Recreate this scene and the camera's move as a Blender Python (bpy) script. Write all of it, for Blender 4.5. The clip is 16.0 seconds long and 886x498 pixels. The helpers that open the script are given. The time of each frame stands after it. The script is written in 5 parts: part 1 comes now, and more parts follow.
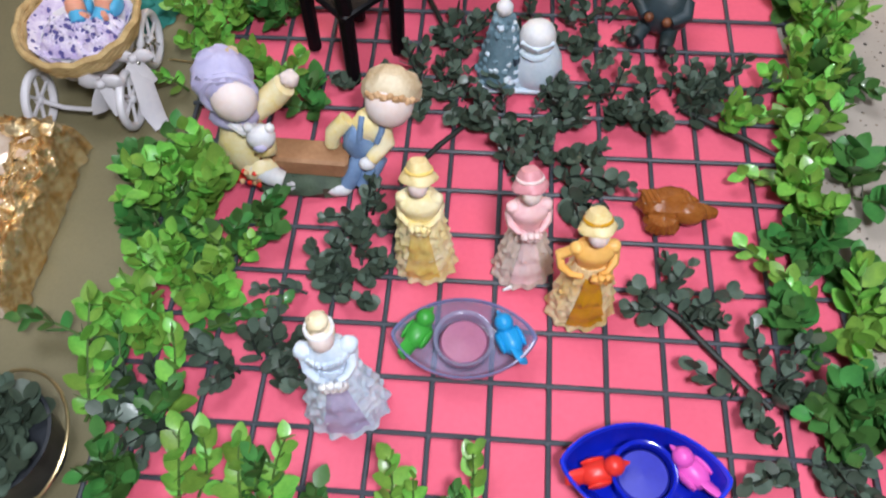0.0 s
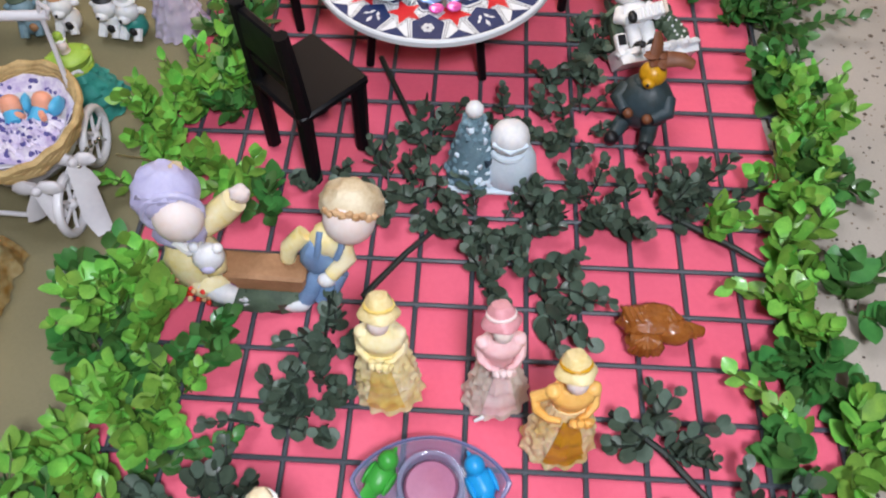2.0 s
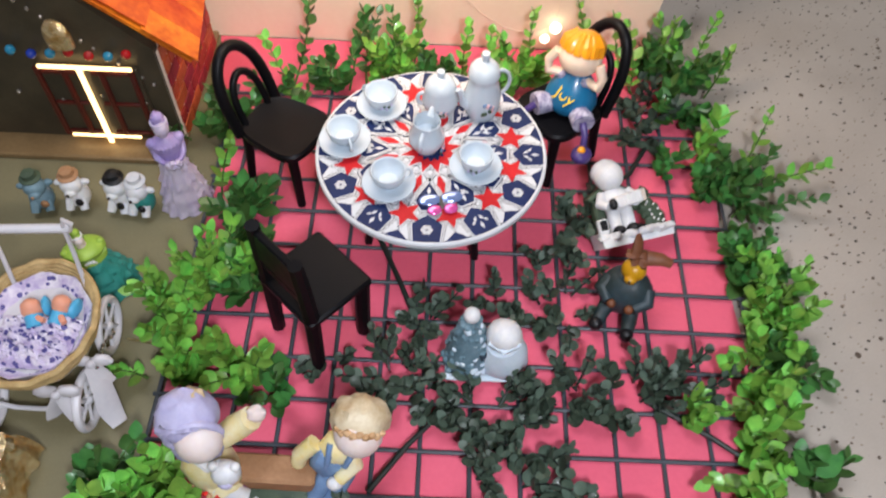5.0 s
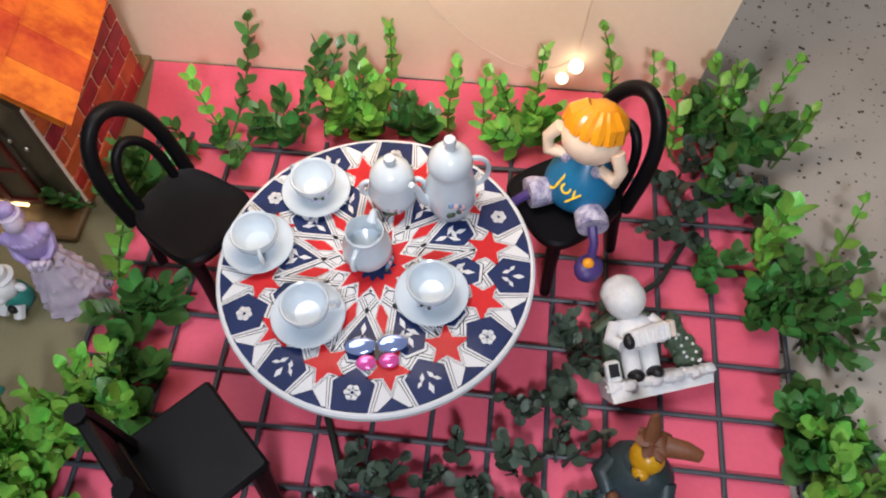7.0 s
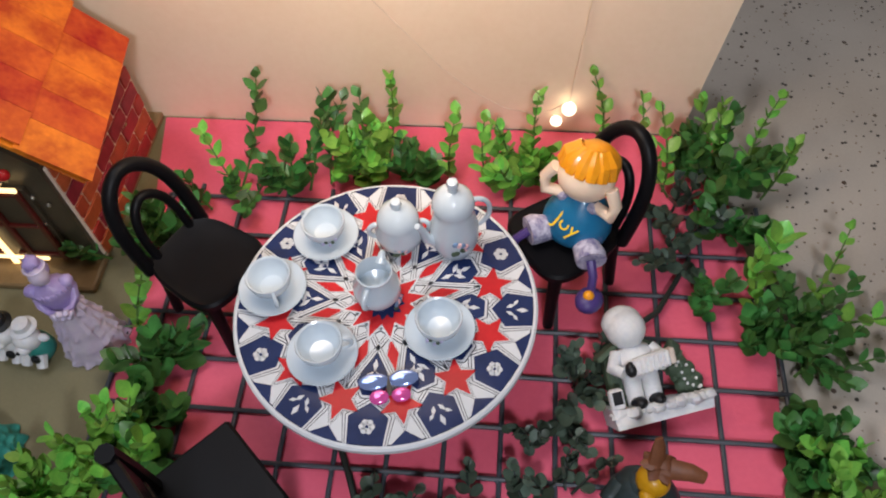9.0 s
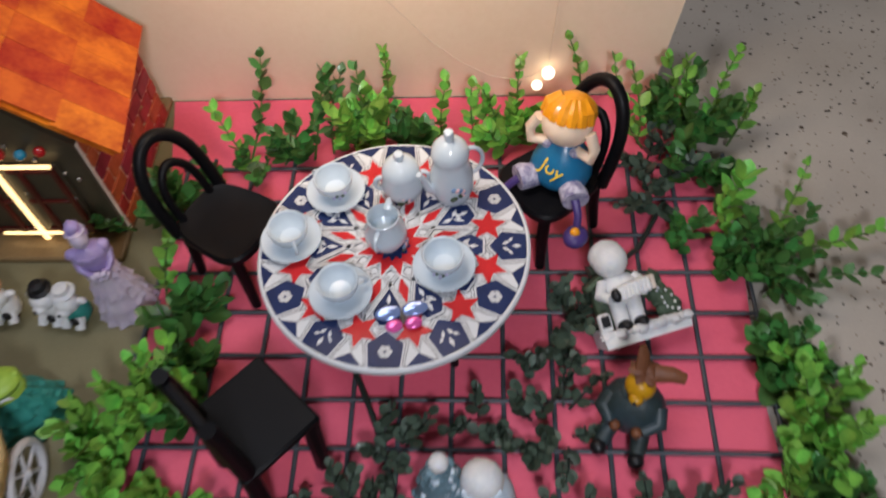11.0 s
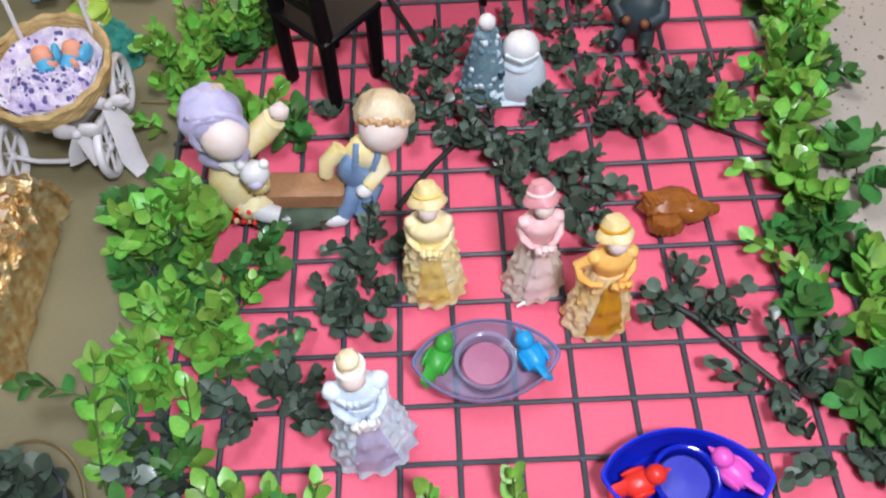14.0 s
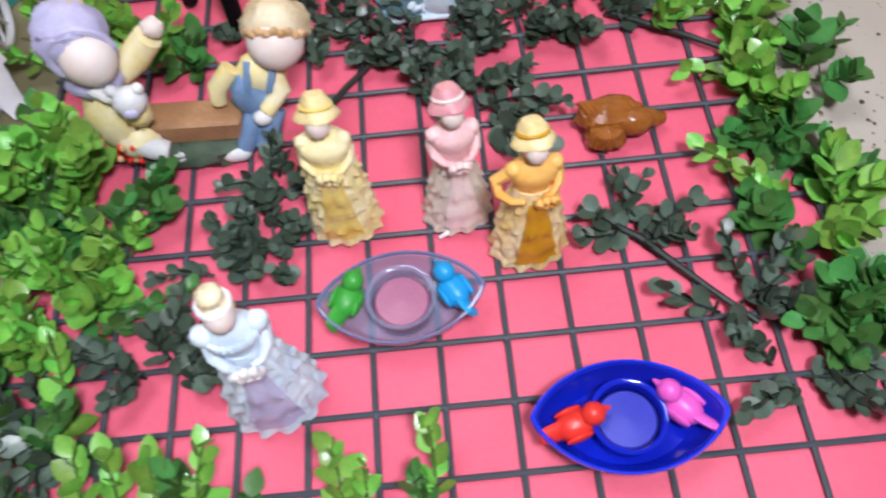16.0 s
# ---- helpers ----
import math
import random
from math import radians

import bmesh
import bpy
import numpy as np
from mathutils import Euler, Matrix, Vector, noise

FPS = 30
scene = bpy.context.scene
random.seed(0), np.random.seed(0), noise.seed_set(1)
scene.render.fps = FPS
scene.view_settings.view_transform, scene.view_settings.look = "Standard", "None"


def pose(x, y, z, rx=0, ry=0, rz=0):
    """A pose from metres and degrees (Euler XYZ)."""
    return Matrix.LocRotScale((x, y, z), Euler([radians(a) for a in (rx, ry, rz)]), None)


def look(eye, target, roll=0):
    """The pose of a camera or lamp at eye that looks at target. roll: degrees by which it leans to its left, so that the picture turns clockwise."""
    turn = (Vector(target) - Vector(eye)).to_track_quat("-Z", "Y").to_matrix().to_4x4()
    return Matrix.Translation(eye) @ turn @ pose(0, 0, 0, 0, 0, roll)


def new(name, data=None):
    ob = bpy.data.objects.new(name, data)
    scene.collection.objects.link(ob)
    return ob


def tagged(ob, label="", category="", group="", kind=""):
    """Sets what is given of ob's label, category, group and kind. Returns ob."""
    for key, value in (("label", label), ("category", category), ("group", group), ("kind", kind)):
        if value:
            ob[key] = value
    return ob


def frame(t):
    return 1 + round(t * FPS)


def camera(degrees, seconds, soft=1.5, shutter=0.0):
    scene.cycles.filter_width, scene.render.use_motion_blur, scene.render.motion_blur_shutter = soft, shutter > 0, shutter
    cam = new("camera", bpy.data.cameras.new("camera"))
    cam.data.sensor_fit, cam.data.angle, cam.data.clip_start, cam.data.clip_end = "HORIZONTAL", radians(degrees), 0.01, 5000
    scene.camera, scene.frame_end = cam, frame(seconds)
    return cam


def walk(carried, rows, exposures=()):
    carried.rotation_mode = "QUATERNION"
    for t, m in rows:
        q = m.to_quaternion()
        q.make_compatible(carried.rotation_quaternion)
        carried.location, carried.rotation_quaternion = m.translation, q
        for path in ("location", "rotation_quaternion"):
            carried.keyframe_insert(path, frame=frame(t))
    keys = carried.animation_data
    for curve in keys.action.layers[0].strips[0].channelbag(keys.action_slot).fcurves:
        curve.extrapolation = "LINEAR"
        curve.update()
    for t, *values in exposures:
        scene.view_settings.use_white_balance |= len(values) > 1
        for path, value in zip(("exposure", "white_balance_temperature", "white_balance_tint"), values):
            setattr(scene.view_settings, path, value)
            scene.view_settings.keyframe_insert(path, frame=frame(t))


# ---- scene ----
cam = camera(58.9, 16.0, soft=2.0, shutter=0.5)
PATH = [
    (0, (0.031, -0.136, 0.457), (-0.091, 0.867, -1.269), -3.0),
    (0.5, (0.033, -0.118, 0.458), (-0.073, 0.915, -1.252), -2.0),
    (1, (0.037, -0.102, 0.457), (-0.064, 0.943, -1.246), -1.8),
    (1.5, (0.037, -0.09, 0.453), (-0.051, 0.973, -1.239), -1.3),
    (2, (0.035, -0.065, 0.452), (-0.042, 1.004, -1.237), -0.9),
    (2.5, (0.032, -0.051, 0.447), (-0.037, 1.027, -1.236), -0.5),
    (3, (0.035, -0.042, 0.447), (-0.036, 1.05, -1.227), -0.5),
    (3.5, (0.039, -0.026, 0.449), (-0.031, 1.067, -1.225), -0.4),
    (4, (0.041, -0.007, 0.459), (-0.019, 1.115, -1.196), 0.1),
    (4.5, (0.04, 0.015, 0.471), (-0.008, 1.153, -1.173), 0.8),
    (5, (0.009, 0.009, 0.547), (0.011, 1.149, -1.096), 2.6),
    (5.2, (0.011, 0.03, 0.558), (0.019, 1.153, -1.097), 3.3),
    (7.3, (0.071, 0.215, 0.465), (-0.097, 1.227, -1.251), -3.1),
    (7.5, (0.071, 0.214, 0.466), (-0.106, 1.224, -1.251), -3.6),
    (8, (0.071, 0.211, 0.47), (-0.121, 1.241, -1.234), -4.3),
    (8.5, (0.069, 0.202, 0.482), (-0.102, 1.304, -1.178), -3.5),
    (10.8, (0.066, 0.162, 0.494), (-0.063, 1.281, -1.158), -5.2),
    (11, (0.063, 0.135, 0.512), (-0.061, 1.249, -1.144), -5.5),
    (11.5, (0.034, 0.038, 0.548), (-0.007, 1.159, -1.108), -4.4),
    (12, (-0.002, -0.05, 0.56), (0.015, 1.05, -1.11), -2.9),
    (12.5, (0.021, -0.097, 0.539), (0.025, 1.002, -1.132), -3.4),
    (13, (0.016, -0.122, 0.51), (0.023, 0.962, -1.171), -2.1),
    (13.5, (-0.008, -0.122, 0.474), (-0.01, 0.941, -1.22), -2.3),
    (14, (-0.002, -0.128, 0.451), (-0.014, 0.912, -1.257), -3.1),
    (14.5, (-0.005, -0.131, 0.432), (-0.022, 0.883, -1.291), -3.7),
    (15, (-0.004, -0.13, 0.427), (-0.024, 0.866, -1.308), -4.7),
    (15.5, (0.009, -0.129, 0.41), (-0.026, 0.864, -1.325), -6.7),
    (16, (0.043, -0.122, 0.387), (0.036, 0.851, -1.36), -6.0),
]
EXPOSURES = [(0, -0.2), (3.5, -0.22), (4.5, -0.22), (5.0, -0.36), (5.2, -0.40), (7.3, -0.62), (8.1, -0.68), (8.6, -0.8), (10.8, -0.98), (11.5, -0.95), (12.0, -0.58), (12.5, -0.3), (13.5, -0.12), (16.0, -0.08)]
walk(cam, [(t, look(eye, target, roll)) for t, eye, target, roll in PATH], EXPOSURES)

# ---- light ----
world = bpy.data.worlds.new("room_world")
scene.world = world
world.use_nodes = True
world.node_tree.nodes["Background"].inputs[0].default_value = (0.78, 0.90, 1.0, 1)
world.node_tree.nodes["Background"].inputs[1].default_value = 0.28


def lamp(name, kind, place, target, power, color, size=0.1):
    data = bpy.data.lights.new(name, kind)
    data.energy, data.color = power, color
    if kind == "AREA":
        data.shape, data.size = "DISK", size
    else:
        data.shadow_soft_size = size
    ob = new(name, data)
    ob.matrix_world = look(place, target)
    return ob


# added key light above the camera; no lamp is known to hang there
lamp("front_key_light", "AREA", (0.15, -0.24, 0.80), (0.03, 0.20, 0), 8.6, (0.91, 0.945, 1.06), 0.15)
lamp("ceiling_light", "AREA", (-0.5, 0.5, 2.35), (0, 0.3, 0), 25.0, (0.92, 0.95, 1.06), 0.9)
# added warm fill, floating in mid-air, that brightens the cream panel
lamp("panel_fill_light", "AREA", (-0.03, 0.495, 0.35), (-0.03, 0.66, 0.21), 1.45, (1.0, 0.80, 0.62), 0.18)


# ---- materials ----
def lin(h):
    v = [int(h[i:i + 2], 16) / 255 for i in (0, 2, 4)]
    return tuple(c / 12.92 if c < 0.04045 else ((c + 0.055) / 1.055) ** 2.4 for c in v) + (1,)


def material(name, base, rough=0.5, metal=0.0, dark=None, scale=40.0, fine=400.0, amount=0.5, bump=0.1, spec=0.5, trans=0.0,
             subsurface=0.0, coat=0.0, emit=0.0, per_object=0.0, island=False, ior=1.45, alpha=1.0):
    """A principled surface with two scales of variation: stains and grain."""
    m = bpy.data.materials.new(name)
    m.use_nodes = True
    nt = m.node_tree
    b = nt.nodes["Principled BSDF"]
    N, L = nt.nodes.new, nt.links.new
    base = lin(base)
    dark = lin(dark) if dark else tuple(c * 0.72 for c in base[:3]) + (1,)
    co = N("ShaderNodeTexCoord")
    n1, n2 = N("ShaderNodeTexNoise"), N("ShaderNodeTexNoise")
    n1.inputs["Scale"].default_value, n2.inputs["Scale"].default_value = scale, fine
    n1.inputs["Detail"].default_value, n2.inputs["Detail"].default_value = 5, 3
    L(co.outputs["Object"], n1.inputs["Vector"])
    L(co.outputs["Object"], n2.inputs["Vector"])
    add = N("ShaderNodeMath")
    add.operation = "MULTIPLY_ADD"
    L(n2.outputs["Fac"], add.inputs[0])
    add.inputs[1].default_value = 0.35
    L(n1.outputs["Fac"], add.inputs[2])
    ramp = N("ShaderNodeMapRange")
    ramp.inputs[1].default_value, ramp.inputs[2].default_value = 0.5, 0.88
    ramp.inputs[3].default_value, ramp.inputs[4].default_value = 0.0, amount
    L(add.outputs[0], ramp.inputs[0])
    mix = N("ShaderNodeMix")
    mix.data_type = "RGBA"
    mix.inputs[6].default_value, mix.inputs[7].default_value = base, dark
    L(ramp.outputs[0], mix.inputs[0])
    out = mix.outputs[2]
    if per_object:
        info = N("ShaderNodeNewGeometry" if island else "ShaderNodeObjectInfo")
        pick = info.outputs["Random Per Island" if island else "Random"]
        hsv = N("ShaderNodeHueSaturation")
        mr, mh = N("ShaderNodeMapRange"), N("ShaderNodeMapRange")
        mr.inputs[3].default_value, mr.inputs[4].default_value = 1 - per_object, 1 + per_object
        mh.inputs[3].default_value, mh.inputs[4].default_value = 0.5 - per_object * 0.07, 0.5 + per_object * 0.07
        L(pick, mr.inputs[0])
        L(pick, mh.inputs[0])
        L(mr.outputs[0], hsv.inputs["Value"])
        L(mh.outputs[0], hsv.inputs["Hue"])
        L(out, hsv.inputs["Color"])
        out = hsv.outputs[0]
    L(out, b.inputs["Base Color"])
    rr = N("ShaderNodeMapRange")
    rr.inputs[3].default_value, rr.inputs[4].default_value = max(0.02, rough - 0.08), min(1, rough + 0.12)
    L(n1.outputs["Fac"], rr.inputs[0])
    L(rr.outputs[0], b.inputs["Roughness"])
    b.inputs["Metallic"].default_value = metal
    b.inputs["Specular IOR Level"].default_value = spec
    b.inputs["Transmission Weight"].default_value = trans
    b.inputs["IOR"].default_value = ior
    b.inputs["Coat Weight"].default_value = coat
    b.inputs["Coat Roughness"].default_value = 0.08
    b.inputs["Alpha"].default_value = alpha
    if subsurface:
        b.inputs["Subsurface Weight"].default_value = subsurface
        b.inputs["Subsurface Radius"].default_value = (0.004, 0.003, 0.002)
    if emit:
        L(out, b.inputs["Emission Color"])
        b.inputs["Emission Strength"].default_value = emit
    if bump:
        bp = N("ShaderNodeBump")
        bp.inputs["Strength"].default_value, bp.inputs["Distance"].default_value = bump, 0.002
        L(add.outputs[0], bp.inputs["Height"])
        L(bp.outputs[0], b.inputs["Normal"])
    return m


MAT = {}


def mat(name, *a, **k):
    MAT[name] = material(name, *a, **k)
    return MAT[name]


mat("paper_pink", "e9657d", 0.6, dark="d8526c", scale=11, fine=260, amount=0.6, bump=0.35)
mat("wire_black", "474d54", 0.45, dark="33393e", scale=60, bump=0.1)
mat("terrazzo", "bdb3a7", 0.4, dark="a69b8f", scale=9, fine=900, amount=0.7, bump=0.03)
def add_specks(m, scale, size, color):
    """Scattered chips of another colour set into the surface."""
    nt = m.node_tree
    N, L = nt.nodes.new, nt.links.new
    b = nt.nodes["Principled BSDF"]
    src = b.inputs["Base Color"].links[0].from_socket
    co, vo = N("ShaderNodeTexCoord"), N("ShaderNodeTexVoronoi")
    vo.inputs["Scale"].default_value = scale
    nz = N("ShaderNodeTexNoise")
    nz.inputs["Scale"].default_value = scale * 0.35
    L(co.outputs["Object"], nz.inputs["Vector"])
    L(co.outputs["Object"], vo.inputs["Vector"])
    le, th = N("ShaderNodeMath"), N("ShaderNodeMath")
    th.operation, th.inputs[1].default_value = "MULTIPLY", size * 2
    L(nz.outputs["Fac"], th.inputs[0])
    le.operation = "LESS_THAN"
    L(vo.outputs["Distance"], le.inputs[0])
    L(th.outputs[0], le.inputs[1])
    mix = N("ShaderNodeMix")
    mix.data_type = "RGBA"
    mix.inputs[7].default_value = lin(color)
    L(src, mix.inputs[6])
    L(le.outputs[0], mix.inputs[0])
    L(mix.outputs[2], b.inputs["Base Color"])


add_specks(MAT["terrazzo"], 110, 0.14, "4a443f")
add_specks(MAT["terrazzo"], 60, 0.11, "5d4f44")
add_specks(MAT["terrazzo"], 150, 0.13, "8d7c6c")
mat("board_olive", "7f785a", 0.5, dark="6b654a", scale=10, fine=500, amount=0.6, bump=0.05)
mat("board_brown", "8a7250", 0.3, dark="6d5638", scale=18, fine=300, amount=0.8, bump=0.05)
mat("wall_cream", "f2dcc4", 0.75, dark="e4c9ab", scale=8, fine=200, amount=0.5, bump=0.08)
mat("room_paint", "d9d4cb", 0.8, scale=3, fine=60, amount=0.3, bump=0.03)
mat("lacquer_black", "09090c", 0.42, dark="101014", scale=50, fine=600, amount=0.5, bump=0.05, spec=0.2)
mat("leaf_bright", "86ba4e", 0.36, dark="4f9038", scale=120, fine=900, amount=0.7, bump=0.15, per_object=0.35, coat=0.15)
mat("leaf_bright_mass", "86ba4e", 0.36, dark="4f9038", scale=120, fine=900, amount=0.7, bump=0.15, per_object=0.35, island=True, coat=0.15)
mat("leaf_mid", "4c7c3c", 0.38, dark="35622f", scale=120, fine=900, amount=0.7, bump=0.15, per_object=0.35, coat=0.15)
mat("leaf_mid_mass", "4c7c3c", 0.38, dark="35622f", scale=120, fine=900, amount=0.7, bump=0.15, per_object=0.35, island=True, coat=0.15)
mat("leaf_dark", "4f5f50", 0.42, dark="38463a", scale=120, fine=900, amount=0.7, bump=0.15, per_object=0.4, coat=0.06)
mat("leaf_dark_mass", "4f5f50", 0.42, dark="38463a", scale=120, fine=900, amount=0.7, bump=0.15, per_object=0.4, island=True, coat=0.06)
mat("stem_green", "4f6d33", 0.5, scale=100)
mat("stem_dark", "252d28", 0.5, scale=100)
mat("porcelain", "cad7e1", 0.18, dark="bccbd7", scale=20, fine=200, amount=0.5, bump=0.02, coat=0.6)
mat("tile_white", "d6dade", 0.42, scale=30, fine=500, amount=0.3, bump=0.02, coat=0.08, spec=0.2)
mat("tile_navy", "1e2f5c", 0.42, dark="16244a", scale=60, fine=500, amount=0.7, bump=0.02, coat=0.08, spec=0.2)
mat("tile_red", "c8262c", 0.42, dark="ad1d24", scale=60, fine=500, amount=0.7, bump=0.02, coat=0.08, spec=0.2)
mat("tile_line", "2a2d3a", 0.42, scale=60, coat=0.08, spec=0.2)
mat("resin_white", "e9e8e6", 0.5, dark="c9cbd0", scale=70, fine=500, amount=0.8, bump=0.25, subsurface=0.15)
mat("resin_lilac", "c4c0dd", 0.5, dark="a6a1c8", scale=60, fine=400, amount=0.8, bump=0.25, subsurface=0.1)
mat("resin_iceblue", "dfeaf4", 0.5, dark="b8cde2", scale=60, fine=400, amount=0.8, bump=0.25, subsurface=0.1)
mat("resin_yellow", "ecd684", 0.42, dark="d9ae3c", scale=55, fine=400, amount=0.9, bump=0.25, subsurface=0.1)
mat("resin_cream", "f1e7c2", 0.45, dark="e6cf78", scale=55, fine=400, amount=0.9, bump=0.25, subsurface=0.1)
mat("resin_pink", "f0cccb", 0.45, dark="e2a8ac", scale=55, fine=400, amount=0.9, bump=0.25, subsurface=0.1)
mat("resin_taupe", "ddd0c4", 0.5, dark="c6b5a6", scale=55, fine=400, amount=0.9, bump=0.3, subsurface=0.1)
mat("resin_orange", "efbf6e", 0.42, dark="dd9a3c", scale=55, fine=400, amount=0.8, bump=0.25, subsurface=0.1)
mat("resin_amber", "cf9a1c", 0.3, dark="ae7a0c", scale=70, fine=400, amount=0.8, bump=0.2)
mat("resin_skin", "e9deda", 0.5, dark="dcbfae", scale=60, fine=400, amount=0.5, bump=0.08, subsurface=0.15)
mat("resin_hair", "d9b48a", 0.5, dark="b98e60", scale=90, fine=700, amount=0.9, bump=0.3)
mat("resin_brown", "b08560", 0.6, dark="8a6240", scale=40, fine=300, amount=0.9, bump=0.3)
mat("resin_denim", "7f9cc0", 0.55, dark="5f7ca3", scale=60, fine=500, amount=0.9, bump=0.25)
mat("resin_moss", "4e5f4a", 0.6, dark="39483a", scale=60, fine=500, amount=0.9, bump=0.4)
mat("resin_plum", "7a4a68", 0.55, scale=60, bump=0.2)
mat("resin_bluegrey", "7b98a4", 0.5, dark="5a7783", scale=80, fine=500, amount=0.9, bump=0.4)
mat("resin_snow", "dbe7f0", 0.5, dark="c0d2de", scale=50, fine=500, amount=0.8, bump=0.25, subsurface=0.1)
mat("resin_navy", "2f3c4a", 0.45, dark="222c37", scale=60, fine=500, amount=0.8, bump=0.2)
mat("glass_amber", "a0622c", 0.16, dark="7a4015", scale=80, fine=400, amount=0.9, bump=0.5, coat=0.15, subsurface=0.2)
mat("glass_violet", "a4a8c6", 0.05, dark="8489ae", scale=40, bump=0.02, coat=0.8, alpha=0.38)
mat("glass_violet_rim", "7d82ac", 0.05, dark="5f648f", scale=60, bump=0.02, coat=0.9, alpha=0.75)
mat("glass_cobalt_rim", "2038d8", 0.05, dark="1428b0", scale=60, bump=0.02, coat=0.9)
mat("glass_cobalt", "1226c0", 0.07, dark="0c1a9a", scale=40, bump=0.02, coat=0.7, alpha=0.9)
mat("wax_mauve", "b0708c", 0.4, dark="9a5c7a", scale=50, subsurface=0.3, bump=0.05)
mat("wax_blue", "3a3fb5", 0.4, dark="2f339a", scale=50, subsurface=0.3, bump=0.05)
mat("plastic_green", "3fa03c", 0.35, dark="328a32", scale=60, bump=0.05)
mat("plastic_blue", "1f9ad8", 0.35, dark="1885c0", scale=60, bump=0.05)
mat("plastic_red", "e2362c", 0.35, dark="c62a22", scale=60, bump=0.05)
mat("plastic_pink", "e55fc0", 0.35, dark="cf4caa", scale=60, bump=0.05)


# ---- mesh building ----
class Build:
    """Collects vertices and faces of one mesh; each face has a material index."""

    def __init__(self):
        self.v, self.f, self.m = [], [], []

    def grid(self, rings, mi=0, close=True, cap0=True, cap1=True):
        base, n = len(self.v), len(rings[0])
        for ring in rings:
            self.v.extend(tuple(p) for p in ring)
        for i in range(len(rings) - 1):
            for k in range(n if close else n - 1):
                a, b = base + i * n + k, base + i * n + (k + 1) % n
                self.f.append((a, b, b + n, a + n))
                self.m.append(mi)
        if cap0 and close:
            self.f.append(tuple(reversed(range(base, base + n))))
            self.m.append(mi)
        if cap1 and close:
            e = base + (len(rings) - 1) * n
            self.f.append(tuple(range(e, e + n)))
            self.m.append(mi)
        return self

    def lathe(self, profile, c=(0, 0, 0), seg=24, mi=0, sx=1.0, sy=1.0, wave=0.0, waves=9, caps=(True, True), turn=None):
        rings = []
        for r, z in profile:
            ring = []
            for k in range(seg):
                a = 2 * math.pi * k / seg
                rr = r * (1 + wave * math.sin(waves * a + z * 300))
                p = Vector((rr * math.cos(a) * sx, rr * math.sin(a) * sy, z))
                ring.append((turn @ p if turn else p) + Vector(c))
            rings.append(ring)
        return self.grid(rings, mi, True, *caps)

    def ball(self, c, r, mi=0, seg=14, rings=9, turn=None, lump=0.0):
        r = (r, r, r) if isinstance(r, (int, float)) else r
        out = []
        for i in range(rings):
            t = math.pi * (i + 0.15) / (rings - 0.7)
            ring = []
            for k in range(seg):
                a = 2 * math.pi * k / seg
                q = Vector((math.sin(t) * math.cos(a), math.sin(t) * math.sin(a), -math.cos(t)))
                if lump:
                    q *= 1 + lump * noise.noise(q * 2.7 + Vector(c) * 90)
                p = Vector((q.x * r[0], q.y * r[1], q.z * r[2]))
                ring.append((turn @ p if turn else p) + Vector(c))
            out.append(ring)
        return self.grid(out, mi)

    def tube(self, pts, radius, mi=0, seg=8, flat=1.0):
        pts = [Vector(p) for p in pts]
        radii = radius if isinstance(radius, (list, tuple)) else [radius] * len(pts)
        side = None
        rings = []
        for i, p in enumerate(pts):
            d = (pts[min(i + 1, len(pts) - 1)] - pts[max(i - 1, 0)]).normalized()
            if side is None:
                side = d.orthogonal().normalized()
            side = (side - d * side.dot(d)).normalized()
            up = d.cross(side)
            rings.append([p + radii[i] * (side * math.cos(2 * math.pi * k / seg) + flat * up * math.sin(2 * math.pi * k / seg)) for k in range(seg)])
        return self.grid(rings, mi)

    def box(self, c, s, mi=0, turn=None, bevel=0.12):
        """A box with chamfered edges; s: full sizes."""
        h = Vector(s) / 2
        b = min(h) * 2 * bevel
        rings = []
        for z, inset in ((-h.z, b), (-h.z + b, 0), (h.z - b, 0), (h.z, b)):
            x, y = h.x - inset, h.y - inset
            bb = b if inset == 0 else b * 0.6
            ring = [(-x + bb, -y), (x - bb, -y), (x, -y + bb), (x, y - bb), (x - bb, y), (-x + bb, y), (-x, y - bb), (-x, -y + bb)]
            rings.append([(turn @ Vector((px, py, z)) if turn else Vector((px, py, z))) + Vector(c) for px, py in ring])
        return self.grid(rings, mi)

    def prism(self, poly, z0, z1, mi=0):
        return self.grid([[(x, y, z0) for x, y in poly], [(x, y, z1) for x, y in poly]], mi)

    def mesh(self, name, mats, smooth=40):
        me = bpy.data.meshes.new(name)
        me.from_pydata(self.v, [], self.f)
        for m in mats if isinstance(mats, (list, tuple)) else [mats]:
            me.materials.append(MAT[m])
        me.polygons.foreach_set("material_index", self.m)
        if smooth:
            me.polygons.foreach_set("use_smooth", [True] * len(self.f))
            me.update()
            me.set_sharp_from_angle(angle=radians(smooth))
        me.update()
        return me


def part(name, b, mats, parent, label="", smooth=40, m=None):
    ob = new(name, b.mesh(name, mats, smooth) if isinstance(b, Build) else b)
    ob.parent = parent
    if m is not None:
        ob.matrix_basis = m
    return tagged(ob, label)


def solid(name, b, mats, label, category, m=None, group="", kind="", smooth=40):
    ob = new(name, b.mesh(name, mats, smooth) if isinstance(b, Build) else b)
    if m is not None:
        ob.matrix_basis = m
    return tagged(ob, label, category, group, kind)


def thing(name, label, category, m, group="", kind=""):
    ob = new(name)
    ob.empty_display_size = 0.01
    ob.matrix_basis = m
    return tagged(ob, label, category, group, kind)


